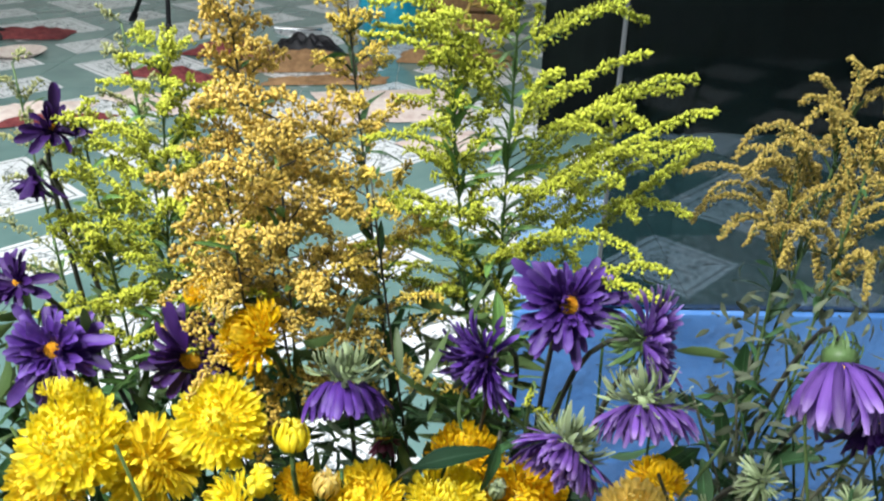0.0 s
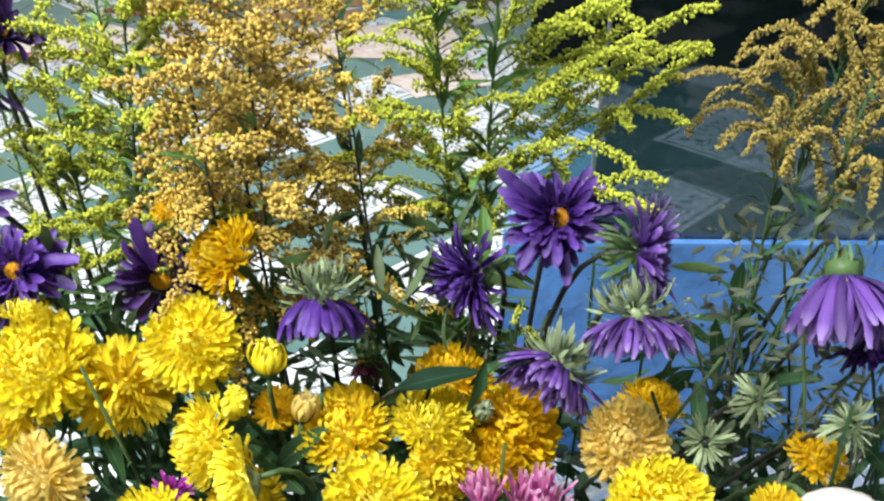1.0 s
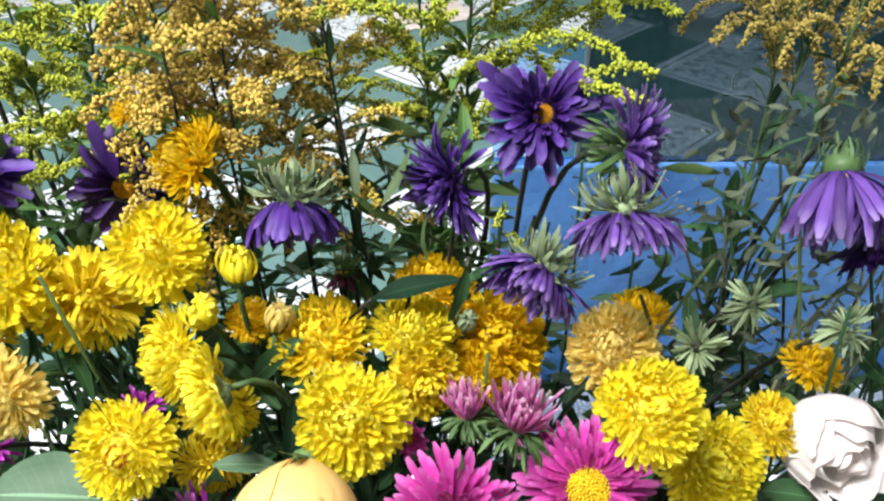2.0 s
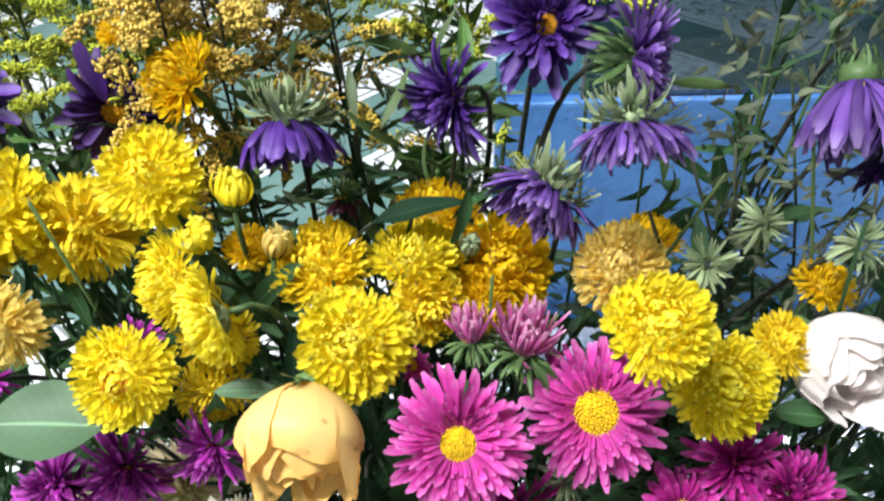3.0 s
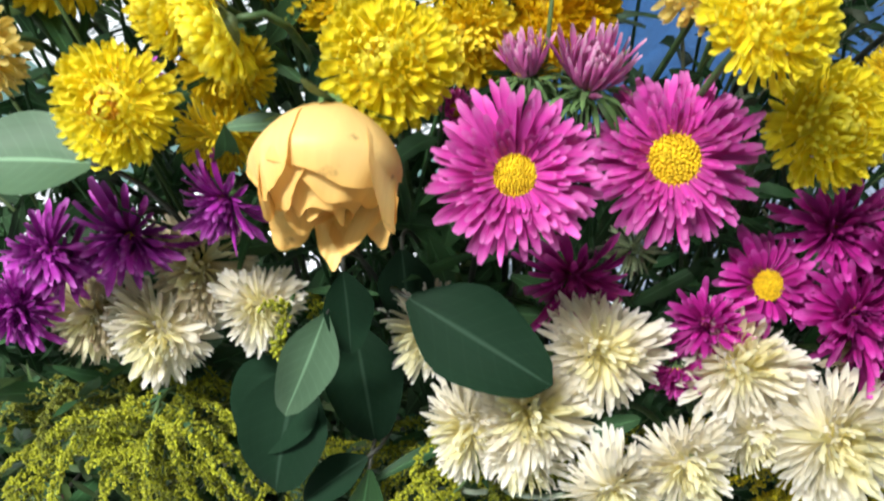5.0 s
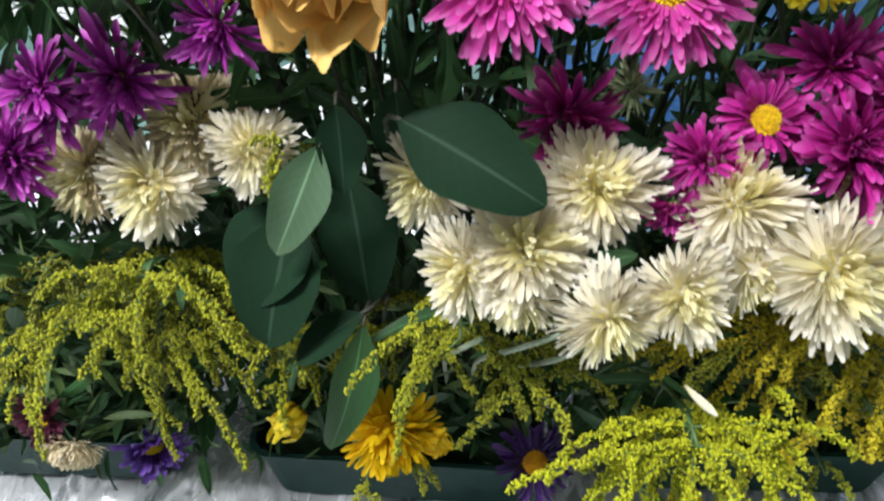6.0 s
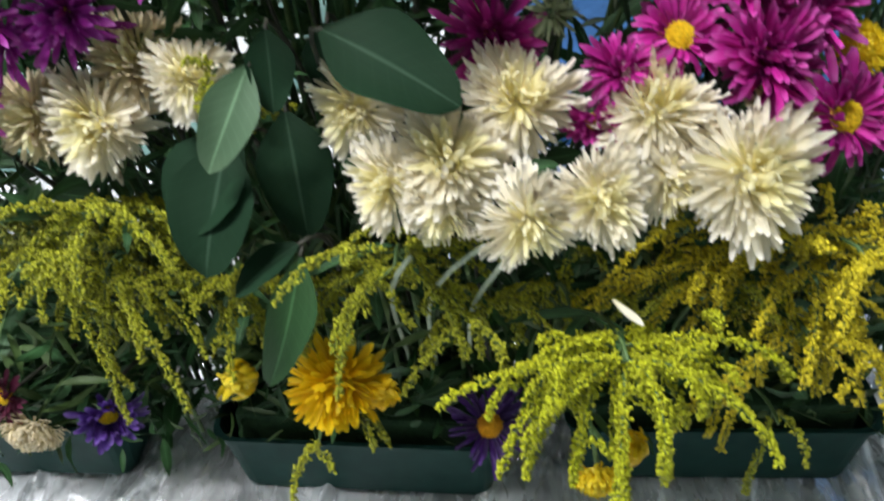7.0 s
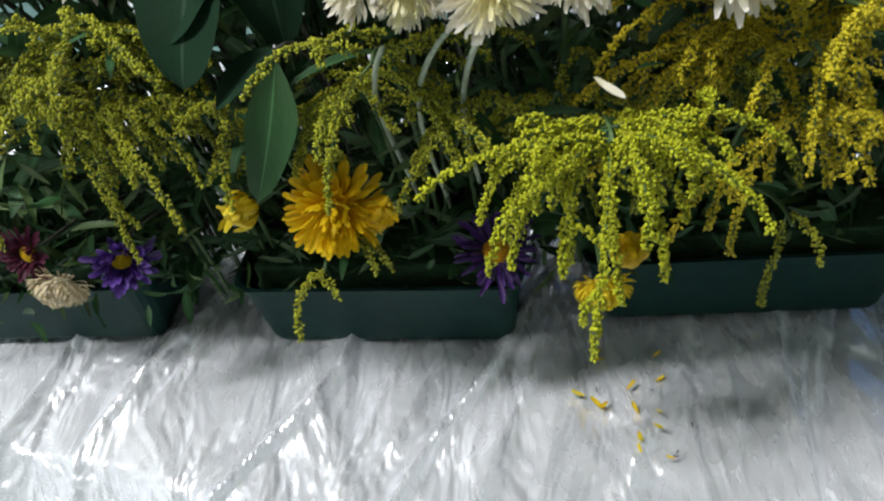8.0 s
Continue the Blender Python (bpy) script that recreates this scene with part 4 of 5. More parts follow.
# ---- things on the floor further back ----
def folding_stand(x, y, label):
    root = thing("folding_stand", (x, y, 0), label, "stand")
    for dx, dy in ((0.32, 0.05), (-0.3, 0.08), (0.04, -0.3)):
        s = Shape()
        s.tube([(0, 0, 0.55), (dx * 0.5, dy * 0.5, 0.3), (dx, dy, 0.02)], 0.016, 0.014, 8)
        leg = part("leg", s, BLACK, root)
        f = Shape()
        f.tube([(dx * 0.94, dy * 0.94, 0.05), (dx * 1.05, dy * 1.05, 0.0)], 0.022, 0.022, 8)
        part("rubber_foot", f, BLACK, leg)
        b = Shape()
        b.tube([(0, 0, 0.2), (dx * 0.55, dy * 0.55, 0.27)], 0.009, 0.009, 6)
        part("brace", b, BLACK, root)
    s = Shape()
    s.tube([(0, 0, 0.15), (0, 0, 1.3)], 0.018, 0.016, 10)
    part("pole", s, BLACK, root)


folding_stand(-1.68, 5.5, "black metal folding stand on the tiled floor")


def crumple(name, x, y, w, d, h, mat, label, category, seed, turn=0.0):
    """A loose cloth or sheet lying in folds."""
    rows = []
    for j in range(25):
        row = []
        for i in range(25):
            u, v = i / 12 - 1, j / 12 - 1
            edge = 1 - max(abs(u), abs(v)) ** 3
            k = 1 + 0.18 * noise.noise((u * 1.5, v * 1.5, seed))
            z = 0.004 + h * max(0, edge) * (0.45 + 0.9 * abs(noise.noise((u * 2.2, v * 2.2, seed + 5)))) + 0.2 * h * max(0, edge) * noise.noise((u * 6, v * 6, seed))
            row.append((u * w / 2 * k, v * d / 2 * k, max(0.003, z)))
        rows.append(row)
    s = Shape()
    s.grid(rows)
    ob = new(name, s.mesh(name, mat))
    ob.matrix_basis = pose(x, y, 0, 0, 0, turn)
    return tagged(ob, label, category)


crumple("cloth", -1.75, 3.5, 0.5, 0.3, 0.05, CLOTH, "crumpled pale cloth with red edges on the tiles", "cloth", 1, 15)
crumple("cloth", -1.62, 3.42, 0.5, 0.06, 0.04, RED, "strip of red cloth on the tiles", "cloth", 2, 20)
crumple("cloth", -2.45, 5.1, 0.5, 0.25, 0.05, RED, "dark red cloth lying on the tiles", "cloth", 3, 5)
crumple("cloth", -2.7, 5.0, 0.3, 0.2, 0.09, BLACK, "black cloth bundle on the tiles", "cloth", 9, 5)
crumple("cloth", -1.35, 4.2, 0.5, 0.16, 0.05, RED, "red cloth lying on the tiles", "cloth", 4, -20)
crumple("paper_sheet", -0.2, 3.75, 0.7, 0.5, 0.02, CLOTH, "large pale paper sheet lying on the tiles", "paper", 5, 10)
crumple("paper_sheet", 0.05, 3.2, 0.35, 0.25, 0.015, CLOTH, "pale paper sheet on the tiles", "paper", 8, 30)
crumple("cardboard", -0.7, 4.45, 0.8, 0.25, 0.09, CARD, "flattened brown cardboard on the tiles", "cardboard", 6, 4)
crumple("cardboard", 0.1, 4.65, 0.6, 0.25, 0.1, CARD, "brown cardboard scraps on the tiles", "cardboard", 7, -8)
crumple("bag", -0.75, 4.75, 0.4, 0.2, 0.12, BLACK, "black bag slumped on the tiles", "bag", 11, -8)
crumple("cloth", -1.15, 4.7, 0.5, 0.22, 0.07, RED, "dark red and black cloth on the tiles", "cloth", 13, -14)
crumple("cloth", -0.55, 4.15, 0.6, 0.14, 0.03, CARD, "brown paper strip on the tiles", "paper", 14, 6)
crumple("cloth", -1.3, 3.75, 0.5, 0.2, 0.03, CLOTH, "crumpled pale cloth on the tiles", "cloth", 15, -30)


def plate(x, y):
    root = thing("plate", (x, y, 0), "cream plate on the tiled floor", "plate")
    s = Shape()
    s.grid([[(r * math.cos(a * math.pi / 16), r * math.sin(a * math.pi / 16), z) for a in range(32)] for r, z in ((0.01, 0.006), (0.09, 0.008), (0.14, 0.026), (0.145, 0.026), (0.1, 0.002), (0.01, 0.0))], closed=True)
    part("dish", s, CLOTH, root)


plate(-2.28, 4.6)


def bucket(x, y):
    root = thing("plastic_sack", (x, y, 0), "bright cyan plastic sack standing on the floor", "sack")
    rows = []
    for z, r in ((0.0, 0.17), (0.03, 0.2), (0.12, 0.215), (0.22, 0.2), (0.3, 0.15), (0.36, 0.07), (0.44, 0.09)):
        rows.append([(r * (1 + 0.09 * math.sin(3 * a * 0.26 + 9 * z) + 0.05 * math.sin(7 * a * 0.26)) * math.cos(a * math.pi / 12), r * (1 + 0.07 * math.sin(5 * a * 0.26 + 5 * z)) * math.sin(a * math.pi / 12), z) for a in range(24)])
    s = Shape()
    s.grid(rows, closed=True)
    part("sack_body", s, CYAN, root)
    t = Shape()
    t.tube([(0.075 * math.cos(a), 0.075 * math.sin(a), 0.36) for a in [i * math.pi / 8 for i in range(17)]], 0.008, 0.008, 6)
    part("tie", t, BLACK, root)


bucket(-0.3, 5.3)
s = Shape()
s.tube([(-1.02, 5.32, 0.02), (-0.72, 5.28, 0.02)], 0.018, 0.018, 10)
tagged(new("metal_pipe", s.mesh("metal_pipe", STEEL)), "short bright steel pipe on the tiles", "pipe")
s = Shape()
s.tube([(0.12 + 0.12 * math.cos(i * 0.5) + 0.01 * i, 5.0 + 0.1 * math.sin(i * 0.5), 0.015 + 0.012 * i) for i in range(30)], 0.008, 0.008, 6)
tagged(new("cord", s.mesh("cord", ROPE)), "loose coil of yellow cord on the floor", "cord")


def crate(x, y):
    root = thing("wooden_crate", (x, y, 0), "dark slatted wooden crate on the floor", "crate")
    for k in range(4):
        part("slat", box(Shape(), -0.28, -0.2, 0.02 + 0.11 * k, 0.28, -0.18, 0.11 + 0.11 * k, 0.004), CARD, root, smooth=False)
        part("slat", box(Shape(), -0.28, 0.18, 0.02 + 0.11 * k, 0.28, 0.2, 0.11 + 0.11 * k, 0.004), CARD, root, smooth=False)
    for px in (-0.26, 0.26):
        for py in (-0.165, 0.165):
            part("post", box(Shape(), px - 0.015, py - 0.014, 0, px + 0.015, py + 0.014, 0.46, 0.003), BLACK, root, smooth=False)
    part("floor_board", box(Shape(), -0.27, -0.178, 0.02, 0.27, 0.178, 0.04, 0.003), BLACK, root, smooth=False)


crate(0.2, 5.62)
s = Shape()
s.tube(bezier((0.32, 5.1, 0.9), (0.34, 5.05, 0.5), (0.18, 5.0, 0.4), (0.12, 4.95, 0.01), 16), 0.01, 0.01, 6)
tagged(new("cord", s.mesh("cord", ROPE)), "yellow cord hanging down to the floor", "cord")
slab("pillar", 0.3, 5.5, 0.0, 0.41, 5.62, TOP, GREY, "narrow grey post", "post", 0.004)


# ---- green filling between the flowers ----
def filler(name, label, mat, seed, count, zs, ys, sizes, ratios, stalks=0, power=1.0, xs=(-0.5, 0.52), dip=0.85):
    rng = random.Random(seed)
    s = Shape()
    for i in range(count):
        z = zs[0] + (zs[1] - zs[0]) * rng.random() ** power
        p = Vector((rng.uniform(*xs), rng.uniform(ys[0] if z < 0.3 else ys[1], ys[2]), z))
        d = Vector((rng.gauss(0, 1), rng.gauss(-0.3, 0.8), rng.gauss(0.3, 0.8))).normalized()
        if p.x > 0.07 and z > 0.56 and rng.random() < dip:
            continue
        l = rng.uniform(*sizes)
        m = Matrix.Translation(p) @ d.to_track_quat("Y", "Z").to_matrix().to_4x4() @ Matrix.Rotation(rng.uniform(0, 6), 4, "Y") @ Matrix.Diagonal((l, l, l, 1))
        s.grid(blade(rng.uniform(*ratios), bend=rng.uniform(-1.0, 0.4), cup=0.3, base=0.15, wide=0.4, point=0.8, steps=4, tip=0.08, wave=0.1), matrix=m)
    for i in range(stalks):
        x, y = rng.uniform(*xs), rng.uniform(0.47, 0.62)
        s.tube(bezier((x, y, 0.14), (x, y, 0.3), (x + rng.gauss(0, 0.03), y - 0.03, 0.45), (x + rng.gauss(0, 0.06), y - rng.uniform(-0.02, 0.1), rng.uniform(0.4, 0.78)), 8), 0.0022, 0.0012, 5)
    return tagged(new(name, s.mesh(name, mat)), label, "foliage", "", "stuff")


filler("foliage", "dark green leaves and stalks packed between the flowers", LEAF, 21, 3600, (0.15, 0.68), (0.46, 0.38, 0.64), (0.03, 0.065), (0.16, 0.34), 120, 1.25)
filler("foliage", "narrow olive-green goldenrod leaves over the trays", OLIVE, 22, 1500, (0.16, 0.44), (0.41, 0.36, 0.52), (0.02, 0.045), (0.12, 0.2))
filler("foliage", "fine green leaves on the upper stalks", OLIVE, 23, 900, (0.62, 0.8), (0.48, 0.48, 0.6), (0.02, 0.05), (0.12, 0.24), 70, dip=0.97)
filler("foliage", "limp withered leaves on grey-green stalks", WITHER, 24, 520, (0.58, 0.83), (0.47, 0.47, 0.56), (0.007, 0.019), (0.2, 0.45), 44, xs=(0.19, 0.4), dip=0.0)

filler("foliage", "dark leaves spilling over the tray rims", LEAF, 25, 520, (0.155, 0.25), (0.41, 0.41, 0.5), (0.02, 0.05), (0.16, 0.34), dip=0.0)


def loose_petal(at, tip_way, face, l):
    root = thing("fallen_petal", at, "single white petal fallen on a goldenrod", "petal", "fallen petals")
    y = Vector(tip_way).normalized()
    z = Vector(face)
    z = (z - y * z.dot(y)).normalized()
    s = Shape()
    s.grid(blade(0.24, bend=0.5, cup=0.6), matrix=Matrix((y.cross(z), y, z)).transposed().to_4x4() @ Matrix.Diagonal((l, l, l, 1)))
    part("petal_blade", s, CREAM, root)


def pale_stalk(a, b):
    """A bent pale stalk from under the cream flowers down to the trays."""
    a, b = Vector(a), Vector(b)
    root = thing("flower_stalk", (b.x, 0.5, 0.13), "pale grey-green bare flower stalk", "stalk", "bare stalks")
    o = Vector((b.x, 0.5, 0.13))
    s = Shape()
    s.tube([p - o for p in bezier(o, o + Vector((0, -0.06, 0.16)), b + (b - a) * 0.25, a, 14)], 0.0022, 0.0016)
    part("stem", s, PALESTALK, root)


# ---- the flowers ----
# violet asters
aster((-0.257, 0.483, 0.785), (0.08, -0.81, 0.58), 0.0374, VIOLET, 11, "violet aster with an orange eye on a dark stalk", eye=ORANGE_EYE, elev=0, eye_r=0.16, jitter=18, rings=6, step=10, shag=0.1, rough=16)
aster((-0.168, 0.493, 0.773), (0.04, -1.00, 0.01), 0.0366, DARKVIOLET, 12, "dark violet aster with drooping rays and an orange eye", eye=ORANGE_EYE, elev=4, gap=0.15, ratio=0.26, rough=16, eye_r=0.2)
aster((-0.058, 0.449, 0.785), (0.06, -0.54, -0.84), 0.0400, VIOLET, 13, "drooping violet aster with a pale green leafy collar", elev=22, bend=1.1, collar=True, sepal=PALE_SEPAL, ratio=0.2, count=34, jitter=8, step=5, rough=4, rings=5)
aster((0.035, 0.488, 0.780), (-0.82, -0.56, -0.13), 0.0382, VIOLET, 14, "violet aster turned aside with thin rays", elev=25, ratio=0.13, count=44, jitter=14, rings=6, eye_r=0.16, step=12)
aster((0.088, 0.483, 0.826), (-0.02, -0.84, 0.54), 0.0391, VIOLET, 15, "large violet aster with curled rays over an orange eye", eye=ORANGE_EYE, elev=4, bend=-0.4, jitter=24, ratio=0.2, eye_r=0.17, rings=6, step=11, shag=0.12, rough=13, count=30, gap=0.0)
aster((0.134, 0.450, 0.820), (0.94, -0.33, 0.13), 0.0407, LILAC, 16, "lilac-violet aster seen from its side with a green calyx", elev=32, ratio=0.15, count=40, rings=6, collar=True, jitter=10)
aster((0.122, 0.401, 0.805), (0.05, -0.58, -0.81), 0.0379, LILAC, 17, "drooping lilac aster with a leafy green collar", elev=18, bend=0.95, ratio=0.12, count=48, rings=5, collar=True, sepal=PALE_SEPAL, jitter=9, step=8, rough=5)
aster((0.086, 0.433, 0.747), (-0.53, -0.66, -0.54), 0.0397, LILAC, 18, "lilac aster hanging sideways with a leafy collar", elev=20, bend=0.7, ratio=0.13, count=42, rings=5, collar=True, sepal=PALE_SEPAL)
aster((0.267, 0.465, 0.791), (-0.05, -0.62, -0.78), 0.0606, LILAC, 19, "large faded lilac aster with long hanging rays", elev=38, bend=1.15, ratio=0.13, count=46, rings=6, shag=0.08, step=9, eye_r=0.2, rough=6)
aster((0.297, 0.463, 0.749), (0.10, -0.62, -0.78), 0.0324, DARKVIOLET, 20, "dark violet aster with hanging rays", elev=50, ratio=0.24)
aster((-0.277, 0.586, 0.908), (0.64, -0.41, 0.65), 0.0253, DARKVIOLET, 21, "withered dark violet aster on a thin stalk", ratio=0.3, count=12, elev=20, jitter=20, eye_r=0.12, rough=20, eye=ORANGE_EYE)
aster((-0.290, 0.571, 0.875), (0.01, -0.61, -0.80), 0.0233, DARKVIOLET, 22, "withered dark violet aster hanging down", ratio=0.3, count=12, elev=50, eye_r=0.12, rough=20, eye=ORANGE_EYE)
aster((-0.287, 0.512, 0.821), (-0.25, -0.74, 0.62), 0.0242, DARKVIOLET, 23, "dark violet aster behind others", ratio=0.28, count=14, elev=10, eye_r=0.12, rough=20, eye=ORANGE_EYE)
aster((-0.035, 0.492, 0.708), (0.05, -0.58, -0.81), 0.0204, MAROON, 24, "withered maroon aster with a green collar", ratio=0.2, elev=70, collar=True, count=14)
# yellow chrysanthemums
mum((-0.234, 0.445, 0.738), (0.23, -0.36, 0.90), 0.0401, LEMON, 25, "full yellow chrysanthemum with layered petals", elev=10, closed=0.3)
mum((-0.248, 0.469, 0.760), (0.18, 0.31, 0.93), 0.0194, LEMON, 26, "small yellow chrysanthemum opening upwards", closed=1.2)
mum((-0.260, 0.441, 0.705), (-0.34, -0.93, 0.15), 0.0313, YELLOW, 27, "yellow chrysanthemum with fallen outer petals")
mum((-0.140, 0.448, 0.754), (0.09, -0.70, 0.71), 0.0341, LEMON, 28, "full yellow chrysanthemum with layered petals", elev=0)
mum((-0.192, 0.453, 0.714), (0.09, -1.00, 0.03), 0.0396, YELLOW, 29, "yellow chrysanthemum with petals drooping in tufts", droop=0.4, elev=-5, wave=0.1, tuft=0.55)
mum((-0.120, 0.479, 0.799), (-0.62, -0.36, 0.69), 0.0287, AMBER, 30, "amber chrysanthemum seen from the side", elev=20, ratio=0.24, dense=0.8, wave=0.08, tuft=0.6)
mum((-0.162, 0.514, 0.815), (-0.02, -0.17, 0.98), 0.0139, AMBER, 31, "small amber chrysanthemum half hidden in goldenrod")
bud((-0.090, 0.435, 0.751), (0.04, 0.27, 0.96), 0.0117, LEMON, 32, "half-open yellow chrysanthemum bud")
bud((-0.106, 0.408, 0.739), (0.03, -0.55, 0.83), 0.0110, LEMON, 33, "round yellow chrysanthemum bud", open_top=0.0)
bud((-0.070, 0.430, 0.716), (0.22, 0.25, 0.94), 0.0093, STRAW, 34, "pale yellow bud in a green cup")
bud((0.045, 0.453, 0.695), (0.11, -0.24, 0.96), 0.0075, PALE_SEPAL, 35, "small tight green flower bud")
mum((-0.126, 0.409, 0.708), (-0.86, -0.45, 0.25), 0.0321, LEMON, 36, "yellow chrysanthemum seen from its side", elev=5, ratio=0.2)
mum((-0.094, 0.372, 0.713), (-0.93, -0.25, -0.28), 0.0300, LEMON, 37, "yellow chrysanthemum tipped over with a grey-green cup", closed=0.4, ratio=0.24, sepal=PALE_SEPAL)
mum((-0.102, 0.392, 0.677), (0.09, -0.98, -0.18), 0.0257, YELLOW, 38, "yellow chrysanthemum hanging below another", droop=0.4)
mum((-0.222, 0.393, 0.694), (-0.44, -0.90, 0.06), 0.0319, STRAW, 39, "faded straw-yellow chrysanthemum hanging over", droop=0.5, ratio=0.24, wave=0.1)
mum((-0.149, 0.363, 0.679), (-0.01, -0.86, 0.51), 0.0325, LEMON, 40, "yellow chrysanthemum with spoon petals and a brown middle", brown_eye=True, elev=0, curl=0.7, ratio=0.18, dense=1.15)
mum((-0.110, 0.382, 0.647), (0.08, -0.94, -0.33), 0.0263, YELLOW, 41, "yellow chrysanthemum with hanging petals beside the rose", droop=0.5, ratio=0.16)
mum((-0.023, 0.367, 0.695), (0.05, -0.74, 0.67), 0.0353, LEMON, 42, "round bright yellow chrysanthemum in full bloom", elev=-2, curl=0.9, ratio=0.19, dense=1.15)
mum((-0.046, 0.433, 0.698), (-0.15, -0.36, 0.92), 0.0338, YELLOW, 43, "full yellow chrysanthemum with layered petals", elev=12, ratio=0.2)
mum((0.010, 0.445, 0.694), (0.07, -0.11, 0.99), 0.0310, LEMON, 44, "pale yellow chrysanthemum with incurved petals", closed=0.4)
mum((0.018, 0.421, 0.674), (0.29, -0.95, 0.11), 0.0270, YELLOW, 45, "yellow chrysanthemum with crumpled petals", droop=0.3, ratio=0.26, wave=0.1)
mum((0.067, 0.462, 0.673), (0.30, -0.71, 0.63), 0.0383, AMBER, 46, "amber chrysanthemum with browned folds", elev=5, ratio=0.2)
mum((0.024, 0.490, 0.694), (0.02, 0.01, 1.00), 0.0331, AMBER, 47, "amber-yellow chrysanthemum behind the others")
mum((0.053, 0.438, 0.659), (0.08, -1.00, 0.04), 0.0226, AMBER, 48, "amber chrysanthemum petals hanging low", droop=0.4)
mum((0.129, 0.408, 0.710), (-0.12, -0.48, 0.87), 0.0312, STRAW, 49, "faded straw chrysanthemum with incurved petals", closed=0.5, ratio=0.18, dense=1.2)
mum((0.175, 0.510, 0.656), (0.13, 0.21, 0.97), 0.0272, AMBER, 50, "amber chrysanthemum behind a faded one")
mum((0.133, 0.339, 0.727), (0.10, -0.60, 0.79), 0.0313, LEMON, 51, "large bright yellow chrysanthemum", dense=1.15, curl=0.9)
mum((0.187, 0.369, 0.653), (0.14, -0.80, 0.58), 0.0350, LEMON, 52, "bright yellow chrysanthemum with an amber heart", dense=1.15, curl=0.9)
mum((0.231, 0.398, 0.657), (0.33, -0.44, 0.83), 0.0231, YELLOW, 53, "small yellow chrysanthemum beside a white rose")
mum((0.274, 0.446, 0.661), (0.25, -0.11, 0.96), 0.0228, AMBER, 54, "amber chrysanthemum low among stalks")
mum((0.268, 0.340, 0.557), (0.10, -0.71, 0.70), 0.0166, YELLOW, 55, "small yellow chrysanthemum among magenta asters")
mum((-0.092, 0.450, 0.701), (0.00, -0.64, 0.77), 0.0164, AMBER, 56, "dull amber chrysanthemum in shade")
mum((-0.233, 0.448, 0.717), (-0.01, -0.98, 0.22), 0.0195, YELLOW, 57, "yellow chrysanthemum below a larger one")
mum((-0.235, 0.461, 0.744), (-0.10, -0.10, 0.99), 0.0228, LEMON, 58, "full yellow chrysanthemum with layered petals")
# pink and magenta asters
aster((0.032, 0.324, 0.663), (-0.03, -0.81, 0.59), 0.0397, PINK, 59, "bright pink aster with a yellow eye", elev=6, count=44, ratio=0.155, cup=0.5, vary=(0.9, 1.06), gap=0.0, rings=5, shag=0.08, bend=-0.25, eye_r=0.25, jitter=8, solo=3, step=6, rough=4)
aster((0.115, 0.368, 0.635), (-0.10, -0.74, 0.67), 0.0445, PINK, 60, "deep pink aster with a broad yellow eye", elev=4, count=46, ratio=0.15, cup=0.5, vary=(0.9, 1.06), gap=0.0, rings=5, shag=0.08, bend=-0.3, eye_r=0.3, jitter=9, solo=3, step=6, rough=4)
aster((0.043, 0.398, 0.669), (-0.19, 0.24, 0.95), 0.0253, PALEPINK, 61, "pale pink aster half open in its calyx", elev=58, bend=0.5, collar=True, count=40, ratio=0.12, rings=6, shag=0.1, jitter=8, step=6, eye_r=0.2)
aster((0.074, 0.394, 0.664), (0.07, 0.08, 0.99), 0.0345, PALEPINK, 62, "half-open pale pink aster in a green calyx", elev=46, bend=0.4, collar=True, count=42, ratio=0.11, shag=0.1, jitter=12, step=8, rings=7, eye_r=0.18)
aster((0.007, 0.400, 0.646), (0.39, -0.54, 0.75), 0.0139, PINK, 63, "small pink aster half hidden", elev=40)
aster((-0.209, 0.369, 0.576), (-0.26, -0.95, 0.16), 0.0282, ORCHID, 64, "magenta aster with ragged rays", elev=18, jitter=22, ratio=0.15, count=32, shag=0.16, rings=6, step=13, eye_r=0.13, rough=18)
aster((-0.173, 0.376, 0.585), (0.10, -0.99, 0.06), 0.0325, ORCHID, 65, "magenta aster with ragged rays", elev=18, jitter=22, ratio=0.15, count=32, shag=0.16, rings=6, step=13, eye_r=0.13, rough=18)
aster((-0.244, 0.360, 0.547), (0.31, -0.95, 0.05), 0.0288, ORCHID, 66, "magenta aster with ragged rays", elev=18, jitter=22, ratio=0.15, count=32, shag=0.16, rings=6, step=13, eye_r=0.13, rough=18)
aster((-0.109, 0.359, 0.624), (-0.35, -0.93, -0.09), 0.0282, ORCHID, 67, "magenta aster with ragged rays", elev=18, jitter=22, ratio=0.15, count=32, shag=0.16, rings=6, step=13, eye_r=0.13, rough=18)
aster((-0.245, 0.395, 0.646), (-0.00, -0.78, 0.63), 0.0165, ORCHID, 68, "magenta aster with ragged rays", elev=18, jitter=22, ratio=0.15, count=32, shag=0.16, rings=6, step=13, eye_r=0.13, rough=18)
aster((-0.156, 0.412, 0.663), (-0.00, -0.71, 0.70), 0.0146, ORCHID, 69, "magenta aster with ragged rays", elev=18, jitter=22, ratio=0.15, count=32, shag=0.16, rings=6, step=13, eye_r=0.13, rough=18)
aster((0.207, 0.364, 0.589), (0.10, -0.71, 0.70), 0.0318, MAGENTA, 70, "magenta aster with ragged rays", elev=18, jitter=22, ratio=0.15, count=32, shag=0.16, rings=6, step=13, eye_r=0.13, rough=18)
